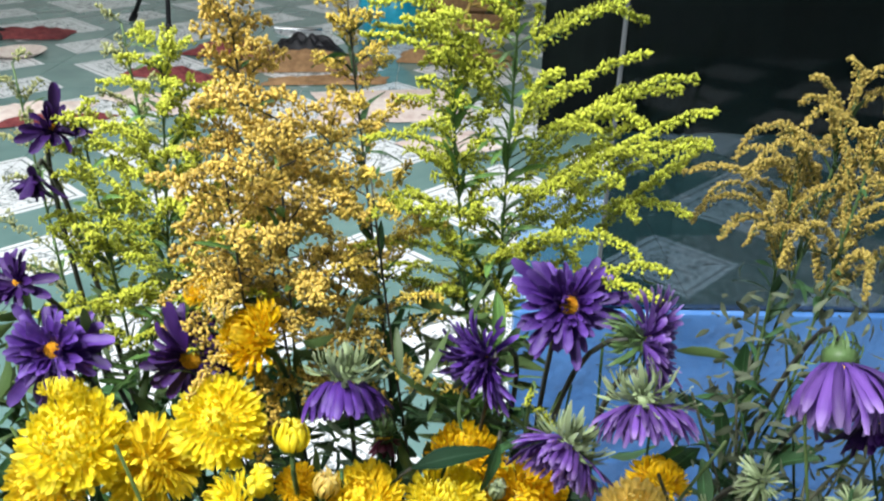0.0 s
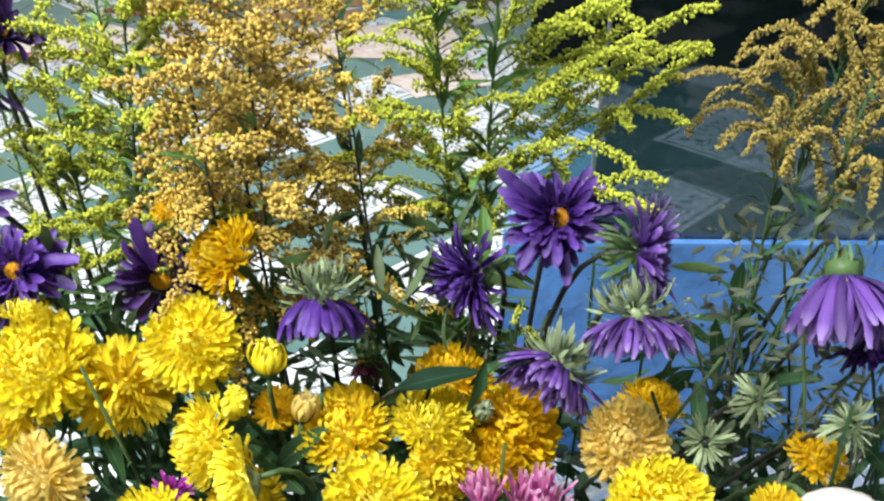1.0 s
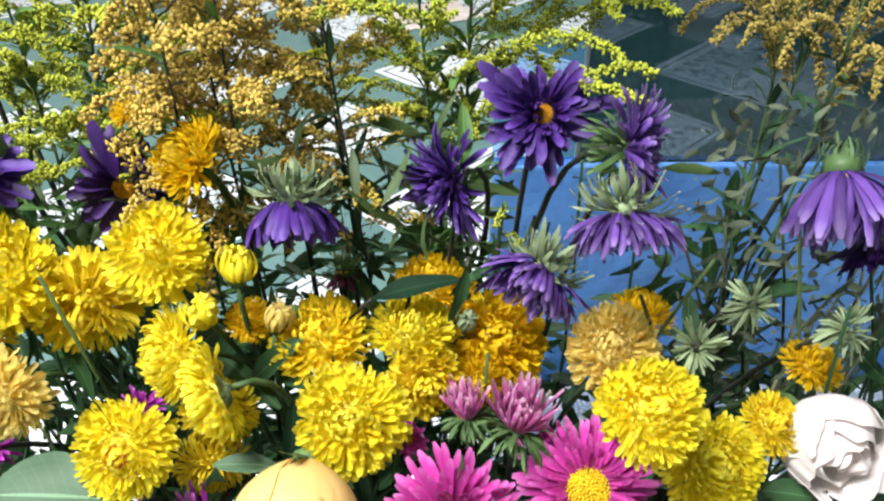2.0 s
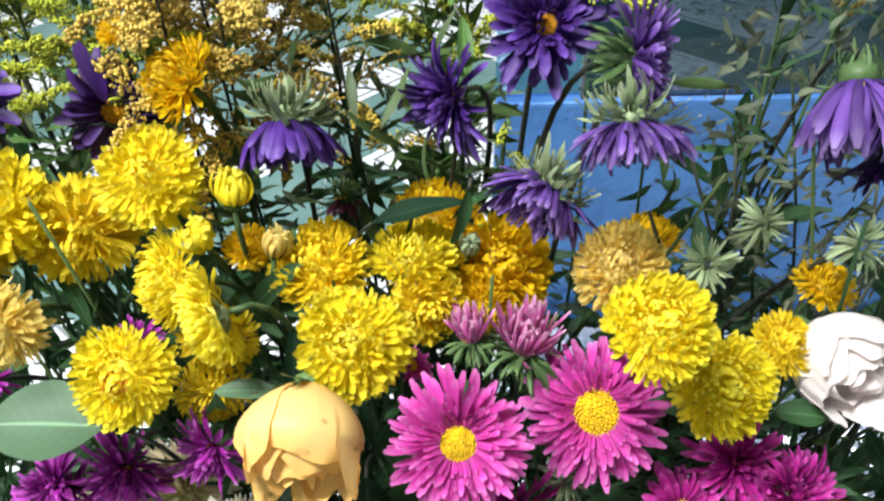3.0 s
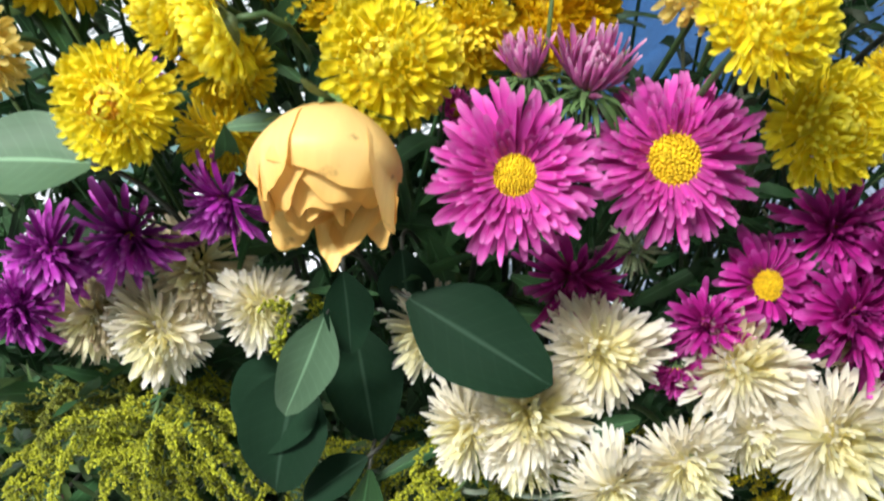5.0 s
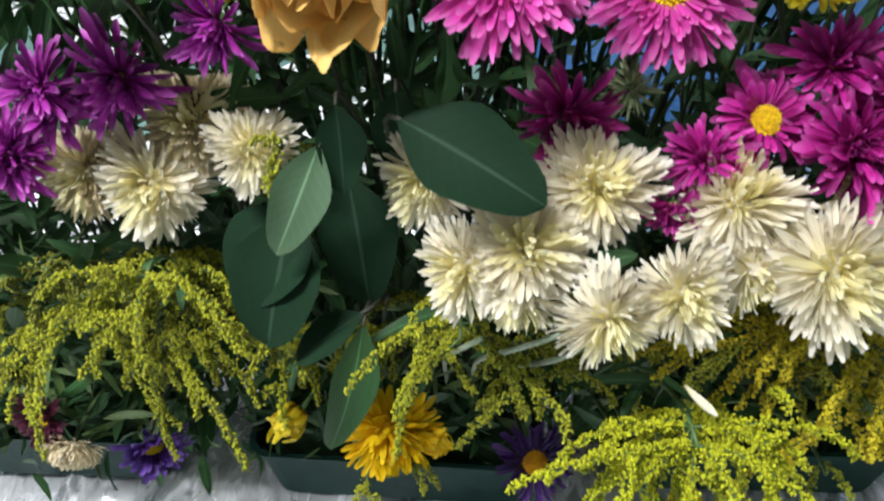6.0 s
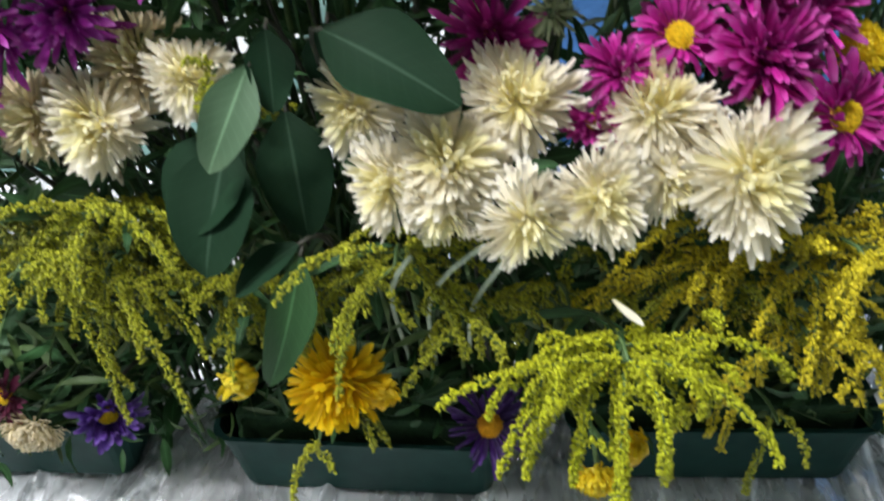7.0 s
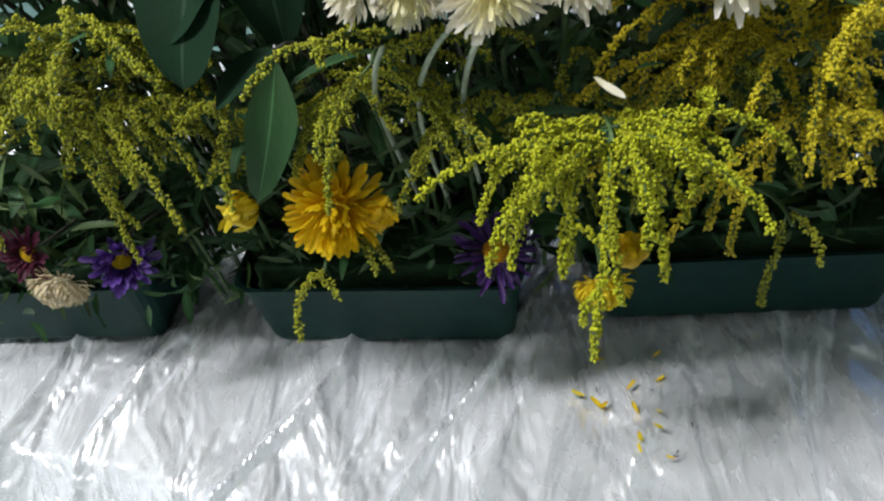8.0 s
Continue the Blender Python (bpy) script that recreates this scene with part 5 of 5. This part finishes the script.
aster((0.237, 0.343, 0.581), (0.35, -0.57, 0.74), 0.0332, MAGENTA, 71, "magenta aster with ragged rays", elev=18, jitter=22, ratio=0.15, count=32, shag=0.16, rings=6, step=13, eye_r=0.13, rough=18)
aster((0.211, 0.325, 0.563), (0.09, -0.83, 0.54), 0.0351, MAGENTA, 72, "magenta aster with ragged rays", elev=18, jitter=22, ratio=0.15, count=32, shag=0.16, rings=6, step=13, eye_r=0.13, rough=18)
aster((0.068, 0.351, 0.570), (0.19, -0.98, -0.03), 0.0340, MAGENTA, 73, "magenta aster with ragged rays", elev=18, jitter=22, ratio=0.15, count=32, shag=0.16, rings=6, step=13, eye_r=0.13, rough=18)
aster((0.170, 0.344, 0.568), (-0.03, -0.66, 0.75), 0.0301, MAGENTA, 74, "magenta aster with a golden eye", elev=10, jitter=12, count=22)
aster((0.218, 0.328, 0.554), (0.22, -0.79, 0.58), 0.0307, MAGENTA, 75, "magenta aster with ragged rays", elev=18, jitter=20, count=22, rings=5, step=14, eye_r=0.13, rough=18)
aster((0.136, 0.328, 0.557), (-0.36, -0.48, 0.80), 0.0242, MAGENTA, 76, "magenta aster with ragged rays", elev=18, jitter=22, ratio=0.16, count=30, shag=0.14, rings=6, step=13, eye_r=0.13, rough=18)
aster((0.121, 0.312, 0.536), (-0.22, -0.97, -0.10), 0.0178, MAGENTA, 77, "magenta aster hanging among cream chrysanthemums", elev=45, jitter=14)
aster((0.235, 0.352, 0.581), (0.35, -0.43, 0.83), 0.0242, MAGENTA, 78, "magenta aster with ragged rays", elev=18, jitter=22, ratio=0.16, count=30, shag=0.14, rings=6, step=13, eye_r=0.13, rough=18)
aster((0.254, 0.310, 0.533), (0.12, -0.87, 0.48), 0.0326, MAGENTA, 79, "large magenta aster with curled rays", elev=18, jitter=14, count=24)
aster((-0.212, 0.363, 0.591), (-0.08, -0.76, 0.65), 0.0238, ORCHID, 80, "magenta aster with ragged rays", elev=15, jitter=20, ratio=0.16, count=30, shag=0.14, rings=6, step=12, eye_r=0.13, rough=18)
aster((-0.242, 0.365, 0.549), (-0.32, -0.89, 0.33), 0.0236, ORCHID, 81, "magenta aster with ragged rays", elev=15, jitter=20, ratio=0.16, count=30, shag=0.14, rings=6, step=12, eye_r=0.13, rough=18)
aster((0.219, 0.345, 0.561), (0.24, -0.74, 0.62), 0.0283, MAGENTA, 82, "magenta aster with ragged rays", elev=18, jitter=22, ratio=0.16, count=30, shag=0.14, rings=6, step=13, eye_r=0.13, rough=18)
# cream chrysanthemums
mum((-0.145, 0.389, 0.551), (0.01, -0.66, 0.75), 0.0354, TAN, 83, "faded cream chrysanthemum turning tan", ratio=0.21, curl=0.2, wave=0.16, tuft=0.66, dense=0.88, point=0.45, rough=19, heart=BUTTER, hook=0.6)
mum((-0.169, 0.365, 0.521), (-0.15, -0.90, 0.41), 0.0375, CREAM, 84, "cream-white chrysanthemum with pointed petals", ratio=0.21, curl=0.2, wave=0.16, tuft=0.66, dense=0.88, point=0.45, rough=19, heart=BUTTER, hook=0.6)
mum((-0.103, 0.352, 0.554), (0.27, -0.84, 0.48), 0.0264, CREAM, 85, "cream-white chrysanthemum with pointed petals", ratio=0.21, curl=0.2, wave=0.16, tuft=0.66, dense=0.88, point=0.45, rough=19, heart=BUTTER, hook=0.6)
mum((-0.216, 0.382, 0.521), (-0.34, -0.82, 0.46), 0.0326, TAN, 86, "faded cream chrysanthemum with brown edges", ratio=0.21, curl=0.2, wave=0.16, tuft=0.66, dense=0.88, point=0.45, rough=19, heart=BUTTER, hook=0.6)
mum((-0.009, 0.350, 0.531), (-0.46, -0.85, 0.28), 0.0333, CREAM, 87, "cream-white chrysanthemum with pointed petals", ratio=0.21, curl=0.2, wave=0.16, tuft=0.66, dense=0.88, point=0.45, rough=19, heart=BUTTER, hook=0.6, droop=0.3)
mum((0.081, 0.321, 0.545), (0.03, -0.66, 0.75), 0.0364, CREAM, 88, "cream-white chrysanthemum with pointed petals", ratio=0.21, curl=0.2, wave=0.16, tuft=0.66, dense=0.88, point=0.45, rough=19, heart=BUTTER, hook=0.6)
mum((0.043, 0.296, 0.526), (0.02, -0.73, 0.68), 0.0359, CREAM, 89, "cream-white chrysanthemum with pointed petals", ratio=0.21, curl=0.2, wave=0.16, tuft=0.66, dense=0.88, point=0.45, rough=19, heart=BUTTER, hook=0.6)
mum((0.011, 0.298, 0.512), (-0.42, -0.81, 0.41), 0.0295, CREAM, 90, "cream-white chrysanthemum with pointed petals", ratio=0.21, curl=0.2, wave=0.16, tuft=0.66, dense=0.88, point=0.45, rough=19, heart=BUTTER, hook=0.6)
mum((0.038, 0.286, 0.503), (-0.12, -0.95, -0.30), 0.0274, CREAM, 91, "cream-white chrysanthemum with pointed petals", ratio=0.21, curl=0.2, wave=0.16, tuft=0.66, dense=0.88, point=0.45, rough=19, heart=BUTTER, hook=0.6, droop=0.3)
mum((0.082, 0.263, 0.509), (0.11, -0.99, -0.01), 0.0296, CREAM, 92, "cream chrysanthemum with pinkish withered petals", ratio=0.21, curl=0.2, wave=0.16, tuft=0.66, dense=0.88, point=0.45, rough=19, heart=BUTTER, hook=0.6, droop=0.4)
mum((0.120, 0.271, 0.514), (0.02, -0.88, 0.47), 0.0298, CREAM, 93, "cream-white chrysanthemum with pointed petals", ratio=0.21, curl=0.2, wave=0.16, tuft=0.66, dense=0.88, point=0.45, rough=19, heart=BUTTER, hook=0.6)
mum((0.154, 0.315, 0.539), (0.03, -0.43, 0.90), 0.0362, CREAM, 94, "cream-white chrysanthemum with pointed petals", ratio=0.21, curl=0.2, wave=0.16, tuft=0.66, dense=0.88, point=0.45, rough=19, heart=BUTTER, hook=0.6)
mum((0.161, 0.294, 0.510), (0.23, -0.97, 0.07), 0.0274, CREAM, 95, "cream-white chrysanthemum with pointed petals", ratio=0.21, curl=0.2, wave=0.16, tuft=0.66, dense=0.88, point=0.45, rough=19, heart=BUTTER, hook=0.6, droop=0.3)
mum((0.198, 0.282, 0.517), (0.07, -0.82, 0.57), 0.0425, CREAM, 96, "large cream-white chrysanthemum in full bloom", ratio=0.21, curl=0.2, wave=0.16, tuft=0.66, dense=0.88, point=0.45, rough=19, heart=BUTTER, hook=0.6)
mum((0.233, 0.333, 0.526), (0.37, -0.55, 0.75), 0.0266, TAN, 97, "faded cream chrysanthemum with limp petals", ratio=0.21, curl=0.2, wave=0.16, tuft=0.66, dense=0.88, point=0.45, rough=19, heart=BUTTER, hook=0.6)
# spent heads
spent((0.175, 0.401, 0.717), (-0.25, -0.70, 0.67), 0.0191, 98, "spent aster head of shaggy pale green sepals")
spent((0.223, 0.448, 0.710), (0.32, -0.68, 0.66), 0.0200, 99, "spent aster head of shaggy pale green sepals")
spent((0.275, 0.426, 0.708), (0.24, -0.58, 0.78), 0.0202, 100, "spent aster head of shaggy pale green sepals")
spent((-0.270, 0.371, 0.535), (0.36, -0.69, 0.63), 0.0186, 101, "spent aster head of shaggy pale green sepals")
spent((0.102, 0.368, 0.574), (0.36, -0.69, 0.63), 0.0181, 102, "spent aster head of shaggy pale green sepals")
# flowers low over the trays
mum((-0.043, 0.324, 0.331), (0.05, -1.00, -0.02), 0.0404, AMBER, 103, "amber-yellow chrysanthemum hanging over the tray", droop=0.2, ratio=0.26, elev=8, tuft=0.62, hook=0.1, dense=0.7, wave=0.1)
bud((-0.116, 0.341, 0.323), (-0.32, -0.86, 0.39), 0.0147, YELLOW, 104, "amber bud low over the tray")
bud((-0.011, 0.319, 0.326), (0.42, -0.81, 0.40), 0.0116, AMBER, 105, "small amber bud low over the tray")
mum((0.134, 0.281, 0.277), (-0.03, -0.92, -0.39), 0.0226, YELLOW, 106, "small yellow chrysanthemum hanging over the foil", elev=30)
bud((0.148, 0.265, 0.324), (0.25, -0.44, 0.86), 0.0131, AMBER, 107, "withered amber flower bud over the foil")
aster((0.062, 0.339, 0.265), (0.12, -0.66, 0.74), 0.0349, DARKVIOLET, 108, "dark violet aster with an orange eye by the tray", eye=ORANGE_EYE, ratio=0.14, count=26)
aster((-0.234, 0.357, 0.272), (0.36, -0.93, 0.07), 0.0302, VIOLET, 109, "violet aster hanging over the tray edge", elev=35)
mum((-0.331, 0.400, 0.211), (-0.13, -0.93, -0.36), 0.0298, TAN, 110, "faded cream chrysanthemum hanging over the tray", elev=25)
aster((-0.347, 0.407, 0.245), (-0.15, -0.91, 0.40), 0.0281, MAROON, 111, "withered maroon aster over the tray", elev=30)
# roses and large leaves
rose((-0.050, 0.323, 0.665), (-0.10, -0.84, -0.52), 0.0338, APRICOT, 112, "drooping apricot-yellow rose, petals browned at the rim")
rose((0.270, 0.390, 0.645), (0.10, -0.97, 0.10), 0.034, BLUSH, 113, "white rose with a blush of pink")
leaf_spray("rose_leaf", (-0.161, 0.345, 0.660), (-0.98, -0.03, 0.21), (0.01, -0.33, 0.95), 0.063, GREYLEAF, "pale grey-green leaf lying over magenta asters", 114, 0.75, -0.4)
leaf_spray("rose_leaf", (-0.065, 0.360, 0.667), (-0.99, 0.09, 0.11), (0.02, -0.18, 0.98), 0.039, GREYLEAF, "small pale leaf beside the rose", 115, 0.35, -0.4)
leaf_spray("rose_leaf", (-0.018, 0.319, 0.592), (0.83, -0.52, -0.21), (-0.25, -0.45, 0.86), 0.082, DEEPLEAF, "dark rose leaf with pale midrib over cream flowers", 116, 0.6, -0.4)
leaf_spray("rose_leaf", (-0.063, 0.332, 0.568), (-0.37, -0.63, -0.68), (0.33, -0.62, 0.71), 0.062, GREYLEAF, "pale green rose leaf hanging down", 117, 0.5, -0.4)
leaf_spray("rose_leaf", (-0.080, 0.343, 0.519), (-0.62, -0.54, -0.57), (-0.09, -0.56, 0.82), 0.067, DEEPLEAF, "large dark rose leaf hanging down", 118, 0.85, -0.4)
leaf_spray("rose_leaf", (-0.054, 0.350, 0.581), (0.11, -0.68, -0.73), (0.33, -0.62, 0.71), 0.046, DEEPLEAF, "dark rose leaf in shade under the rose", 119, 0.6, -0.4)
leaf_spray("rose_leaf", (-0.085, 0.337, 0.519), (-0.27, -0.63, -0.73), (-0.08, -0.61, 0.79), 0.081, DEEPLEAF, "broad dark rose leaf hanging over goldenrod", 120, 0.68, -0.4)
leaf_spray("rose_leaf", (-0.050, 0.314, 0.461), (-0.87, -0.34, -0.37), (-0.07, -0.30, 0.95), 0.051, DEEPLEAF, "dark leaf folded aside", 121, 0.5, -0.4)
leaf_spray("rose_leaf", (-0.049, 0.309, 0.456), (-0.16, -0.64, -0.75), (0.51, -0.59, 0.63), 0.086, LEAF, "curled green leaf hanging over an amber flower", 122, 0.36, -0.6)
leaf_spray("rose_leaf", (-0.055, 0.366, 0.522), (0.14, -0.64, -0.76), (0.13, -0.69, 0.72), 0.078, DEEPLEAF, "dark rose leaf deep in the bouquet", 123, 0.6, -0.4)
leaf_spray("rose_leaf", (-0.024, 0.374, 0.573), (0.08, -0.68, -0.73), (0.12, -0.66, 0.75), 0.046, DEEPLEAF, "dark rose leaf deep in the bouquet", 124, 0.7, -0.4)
leaf_spray("long_leaf", (-0.014, 0.443, 0.722), (0.95, 0.15, 0.29), (-0.23, -0.32, 0.92), 0.057, DEEPLEAF, "long dark green leaf above yellow flowers", 125, 0.28, -0.4)
leaf_spray("long_leaf", (0.044, 0.451, 0.740), (-0.19, -0.49, -0.85), (0.63, -0.61, 0.48), 0.037, LEAF, "short dark green leaf hanging down", 126, 0.3, -0.4)
leaf_spray("long_leaf", (0.042, 0.480, 0.793), (0.08, 0.49, 0.87), (0.39, -0.74, 0.55), 0.040, FRESHLEAF, "upright fresh green leaf", 127, 0.28, -0.4)
leaf_spray("rose_leaf", (0.258, 0.374, 0.617), (-0.97, 0.15, 0.19), (0.01, -0.33, 0.95), 0.031, LEAF, "green leaf beside the white rose", 128, 0.6, -0.4)
leaf_spray("long_leaf", (-0.062, 0.374, 0.652), (0.15, 0.62, 0.77), (0.56, -0.40, 0.73), 0.038, DEEPLEAF, "dark upright leaf between yellow flowers", 129, 0.4, -0.4)
leaf_spray("long_leaf", (0.073, 0.287, 0.520), (0.96, 0.19, 0.20), (0.03, -0.43, 0.90), 0.029, LEAF, "green leaf among cream flowers", 130, 0.4, -0.4)
# upright goldenrods
goldenrod((-0.251, 0.570, 0.120), (-0.191, 0.581, 0.965), 131, "fresh yellow-green goldenrod plume", ROD_GREEN, n=36, reach=0.115, start=0.69, up=0.6, droop=0.7, size=0.003, dense=1.6, side=1.3, leaves=34, twigs=2)
goldenrod((-0.177, 0.590, 0.120), (-0.237, 0.641, 0.972), 132, "pale goldenrod going to seed", ROD_PALE, n=18, reach=0.07, start=0.72, up=0.8, size=0.003, twigs=1)
goldenrod((-0.080, 0.562, 0.120), (-0.140, 0.574, 0.998), 133, "dense dry ochre goldenrod plume", ROD_DRY, n=38, reach=0.075, start=0.7, up=0.6, droop=1.0, size=0.0036, dense=1.5, side=2.0, leaves=8, stalk=DARKSTALK, taper=0.75, twigs=3)
goldenrod((-0.105, 0.550, 0.120), (-0.101, 0.513, 0.940), 134, "dry ochre goldenrod with hanging sprays", ROD_DRY, n=26, reach=0.09, start=0.72, up=0.4, droop=1.4, size=0.0036, dense=1.5, side=2.0, leaves=6, stalk=DARKSTALK, taper=0.4, twigs=3)
goldenrod((-0.119, 0.550, 0.120), (-0.132, 0.496, 0.905), 135, "low dry ochre goldenrod spray", ROD_DRY, n=14, reach=0.07, start=0.75, up=0.4, droop=1.3, size=0.0036, dense=1.5, side=1.9, leaves=4, stalk=DARKSTALK, taper=0.4, twigs=1)
goldenrod((-0.003, 0.566, 0.120), (-0.063, 0.590, 1.008), 136, "golden-ochre goldenrod on a dark stalk", ROD_GOLD, n=24, reach=0.07, start=0.7, up=0.7, droop=0.9, size=0.003, dense=1.6, side=1.8, leaves=20, leaf_mat=LEAF, stalk=DARKSTALK, twigs=2)
goldenrod((0.018, 0.558, 0.120), (-0.042, 0.513, 0.896), 137, "short golden goldenrod side spray", ROD_GOLD, n=12, reach=0.06, start=0.76, up=0.4, droop=1.0, size=0.003, dense=1.4, side=1.5, stalk=DARKSTALK, leaves=18, leaf_mat=LEAF)
goldenrod((0.038, 0.558, 0.120), (0.053, 0.572, 1.019), 138, "tall fresh green-yellow goldenrod with long sprays", ROD_GREEN, n=32, reach=0.17, start=0.71, up=0.85, droop=1.0, size=0.003, dense=2.0, side=1.6, leaves=60, taper=0.6, twigs=1, turn=(0.0, 0.3, -0.3, -0.6, 3.0, 3.4, -1.5))
goldenrod((0.068, 0.566, 0.120), (0.008, 0.570, 0.968), 139, "fresh green-yellow goldenrod plume on a slender stalk", ROD_GREEN, n=30, reach=0.085, start=0.74, up=0.9, droop=0.9, size=0.003, dense=1.6, side=1.4, leaves=44, twigs=1)
goldenrod((0.211, 0.566, 0.120), (0.290, 0.571, 0.950), 140, "withered brown-gold goldenrod with arching tips", ROD_OLD, n=18, reach=0.125, start=0.8, up=2.2, droop=3.6, turn=(3.1, 2.7, 3.5, 0.3, -1.4), size=0.0027, dense=1.6, side=1.0, leaves=14, leaf_mat=LEAF, twigs=0)
goldenrod((0.267, 0.574, 0.120), (0.254, 0.562, 0.911), 141, "withered brown-gold goldenrod with limp sprays", ROD_OLD, n=12, reach=0.1, start=0.86, up=2.2, droop=3.6, twigs=0, turn=(3.1, 2.6, 0.2, -1.4), size=0.0027, leaves=14, leaf_mat=LEAF)
goldenrod((0.243, 0.558, 0.120), (0.291, 0.534, 0.925), 142, "withered brown-gold goldenrod leaning out", ROD_OLD, n=16, reach=0.11, start=0.82, up=2.2, droop=3.4, twigs=0, size=0.0027, dense=1.6, side=1.0, leaves=14, leaf_mat=LEAF)
goldenrod((-0.227, 0.582, 0.120), (-0.259, 0.592, 0.917), 143, "fresh yellow-green goldenrod with thin sprays", ROD_GREEN, n=22, reach=0.08, start=0.72, up=0.6, droop=0.8, size=0.003, dense=1.6, side=1.6, leaves=20, twigs=2)
goldenrod((-0.140, 0.590, 0.120), (-0.181, 0.606, 0.901), 144, "pale green goldenrod with thin sprays", ROD_GREEN, n=18, reach=0.06, start=0.7, up=0.6, droop=0.8, size=0.0027, dense=1.2, leaves=20, twigs=1)
goldenrod((-0.283, 0.598, 0.120), (-0.328, 0.648, 0.939), 145, "thin pale goldenrod with sparse sprays", ROD_PALE, n=14, reach=0.07, start=0.7, up=0.7, size=0.003, dense=0.8)
# hanging goldenrods over the trays
droop_rod((0.136, 0.243, 0.425), (0.116, 0.470, 0.120), 146, "bright yellow-green goldenrod fanning down over the tray", n=26, reach=0.115, forward=0.35, spread=0.95, droop=2.7, size=0.0028, dense=1.6, scatter=3, twigs=1, rise=0.3, mat=ROD_FAN)
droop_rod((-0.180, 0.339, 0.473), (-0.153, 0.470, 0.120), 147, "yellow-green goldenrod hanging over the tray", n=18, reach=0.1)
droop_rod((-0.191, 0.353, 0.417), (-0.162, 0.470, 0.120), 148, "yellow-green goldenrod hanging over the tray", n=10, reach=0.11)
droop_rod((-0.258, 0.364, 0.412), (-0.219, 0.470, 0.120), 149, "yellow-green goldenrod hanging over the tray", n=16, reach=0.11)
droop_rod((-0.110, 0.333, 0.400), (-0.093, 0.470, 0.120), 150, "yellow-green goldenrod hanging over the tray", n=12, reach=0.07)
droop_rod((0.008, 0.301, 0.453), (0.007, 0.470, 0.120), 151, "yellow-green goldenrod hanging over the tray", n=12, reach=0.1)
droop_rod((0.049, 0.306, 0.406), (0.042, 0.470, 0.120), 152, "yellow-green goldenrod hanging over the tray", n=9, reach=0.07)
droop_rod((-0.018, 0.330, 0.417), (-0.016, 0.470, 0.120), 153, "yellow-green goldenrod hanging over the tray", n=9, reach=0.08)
droop_rod((0.249, 0.282, 0.442), (0.212, 0.470, 0.120), 154, "golden-yellow goldenrod hanging over the tray", n=20, reach=0.12, mat=ROD_LOWGOLD)
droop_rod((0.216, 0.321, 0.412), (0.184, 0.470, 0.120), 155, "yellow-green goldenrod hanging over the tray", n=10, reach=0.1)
droop_rod((0.268, 0.274, 0.464), (0.228, 0.470, 0.120), 156, "golden-yellow goldenrod hanging over the tray", n=16, reach=0.11, mat=ROD_LOWGOLD)
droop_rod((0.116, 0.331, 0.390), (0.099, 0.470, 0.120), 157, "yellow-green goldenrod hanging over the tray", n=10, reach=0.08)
# these two stand in shade, which their darkened material paints in
droop_rod((-0.268, 0.383, 0.439), (-0.228, 0.470, 0.120), 158, "yellow-green goldenrod hanging over the tray", n=16, reach=0.06, droop=1.2, mat=ROD_SHADED)
droop_rod((-0.197, 0.359, 0.431), (-0.168, 0.470, 0.120), 159, "yellow-green goldenrod hanging over the tray", n=14, reach=0.06, droop=1.2, mat=ROD_SHADED)
droop_rod((-0.064, 0.322, 0.275), (-0.055, 0.470, 0.120), 160, "thin goldenrod spray hanging over the tray rim", n=2, reach=0.1, spread=0.15, forward=0.9, droop=3.2, scatter=2)
droop_rod((-0.084, 0.340, 0.562), (-0.072, 0.470, 0.120), 161, "small green goldenrod tip among cream flowers", n=6, reach=0.03, size=0.003)
droop_rod((0.067, 0.458, 0.778), (0.057, 0.470, 0.120), 162, "short fresh goldenrod tip", n=3, reach=0.024, twigs=0, size=0.0024, mat=ROD_GREEN)
droop_rod((0.259, 0.3, 0.301), (0.235, 0.470, 0.120), 163, "thin goldenrod spray hanging over the tray rim", n=2, reach=0.075, spread=0.2, forward=0.5, droop=3.2, scatter=2, twigs=0)
droop_rod((0.25, 0.27, 0.405), (0.245, 0.470, 0.120), 164, "golden-yellow goldenrod hanging over the tray", n=10, reach=0.1, spread=0.7, droop=2.4, rise=0.3, mat=ROD_LOWGOLD)
# small loose things
loose_petal((0.129, 0.263, 0.452), (0.53, -0.78, -0.33), (0.34, -0.54, 0.77), 0.0237)
pale_stalk((0.019, 0.283, 0.472), (-0.005, 0.302, 0.431))
pale_stalk((0.060, 0.271, 0.487), (0.019, 0.289, 0.443))
pale_stalk((0.073, 0.268, 0.481), (0.050, 0.282, 0.438))

# ---- floor tiles ----
def tiles():
    g = 0.0015
    s = box(Shape(), -TILE_A / 2 + g, -TILE_A / 2 + g, -0.01, TILE_A / 2 - g, TILE_A / 2 - g, 0, 0.0012)
    me = s.mesh("tile", TILE, False)
    i0, i1 = math.ceil((X0 - TILE_X) / TILE_A), math.floor((X1 - TILE_X) / TILE_A)
    j0, j1 = math.ceil((Y0 - TILE_Y) / TILE_A), math.floor((Y1 - TILE_Y) / TILE_A)
    for i in range(i0 - 1, i1 + 1):
        for j in range(j0 - 1, j1 + 1):
            part("tile", me, TILE, floor, Matrix.Translation((TILE_X + (i + 0.5) * TILE_A, TILE_Y + (j + 0.5) * TILE_A, 0)))


tiles()
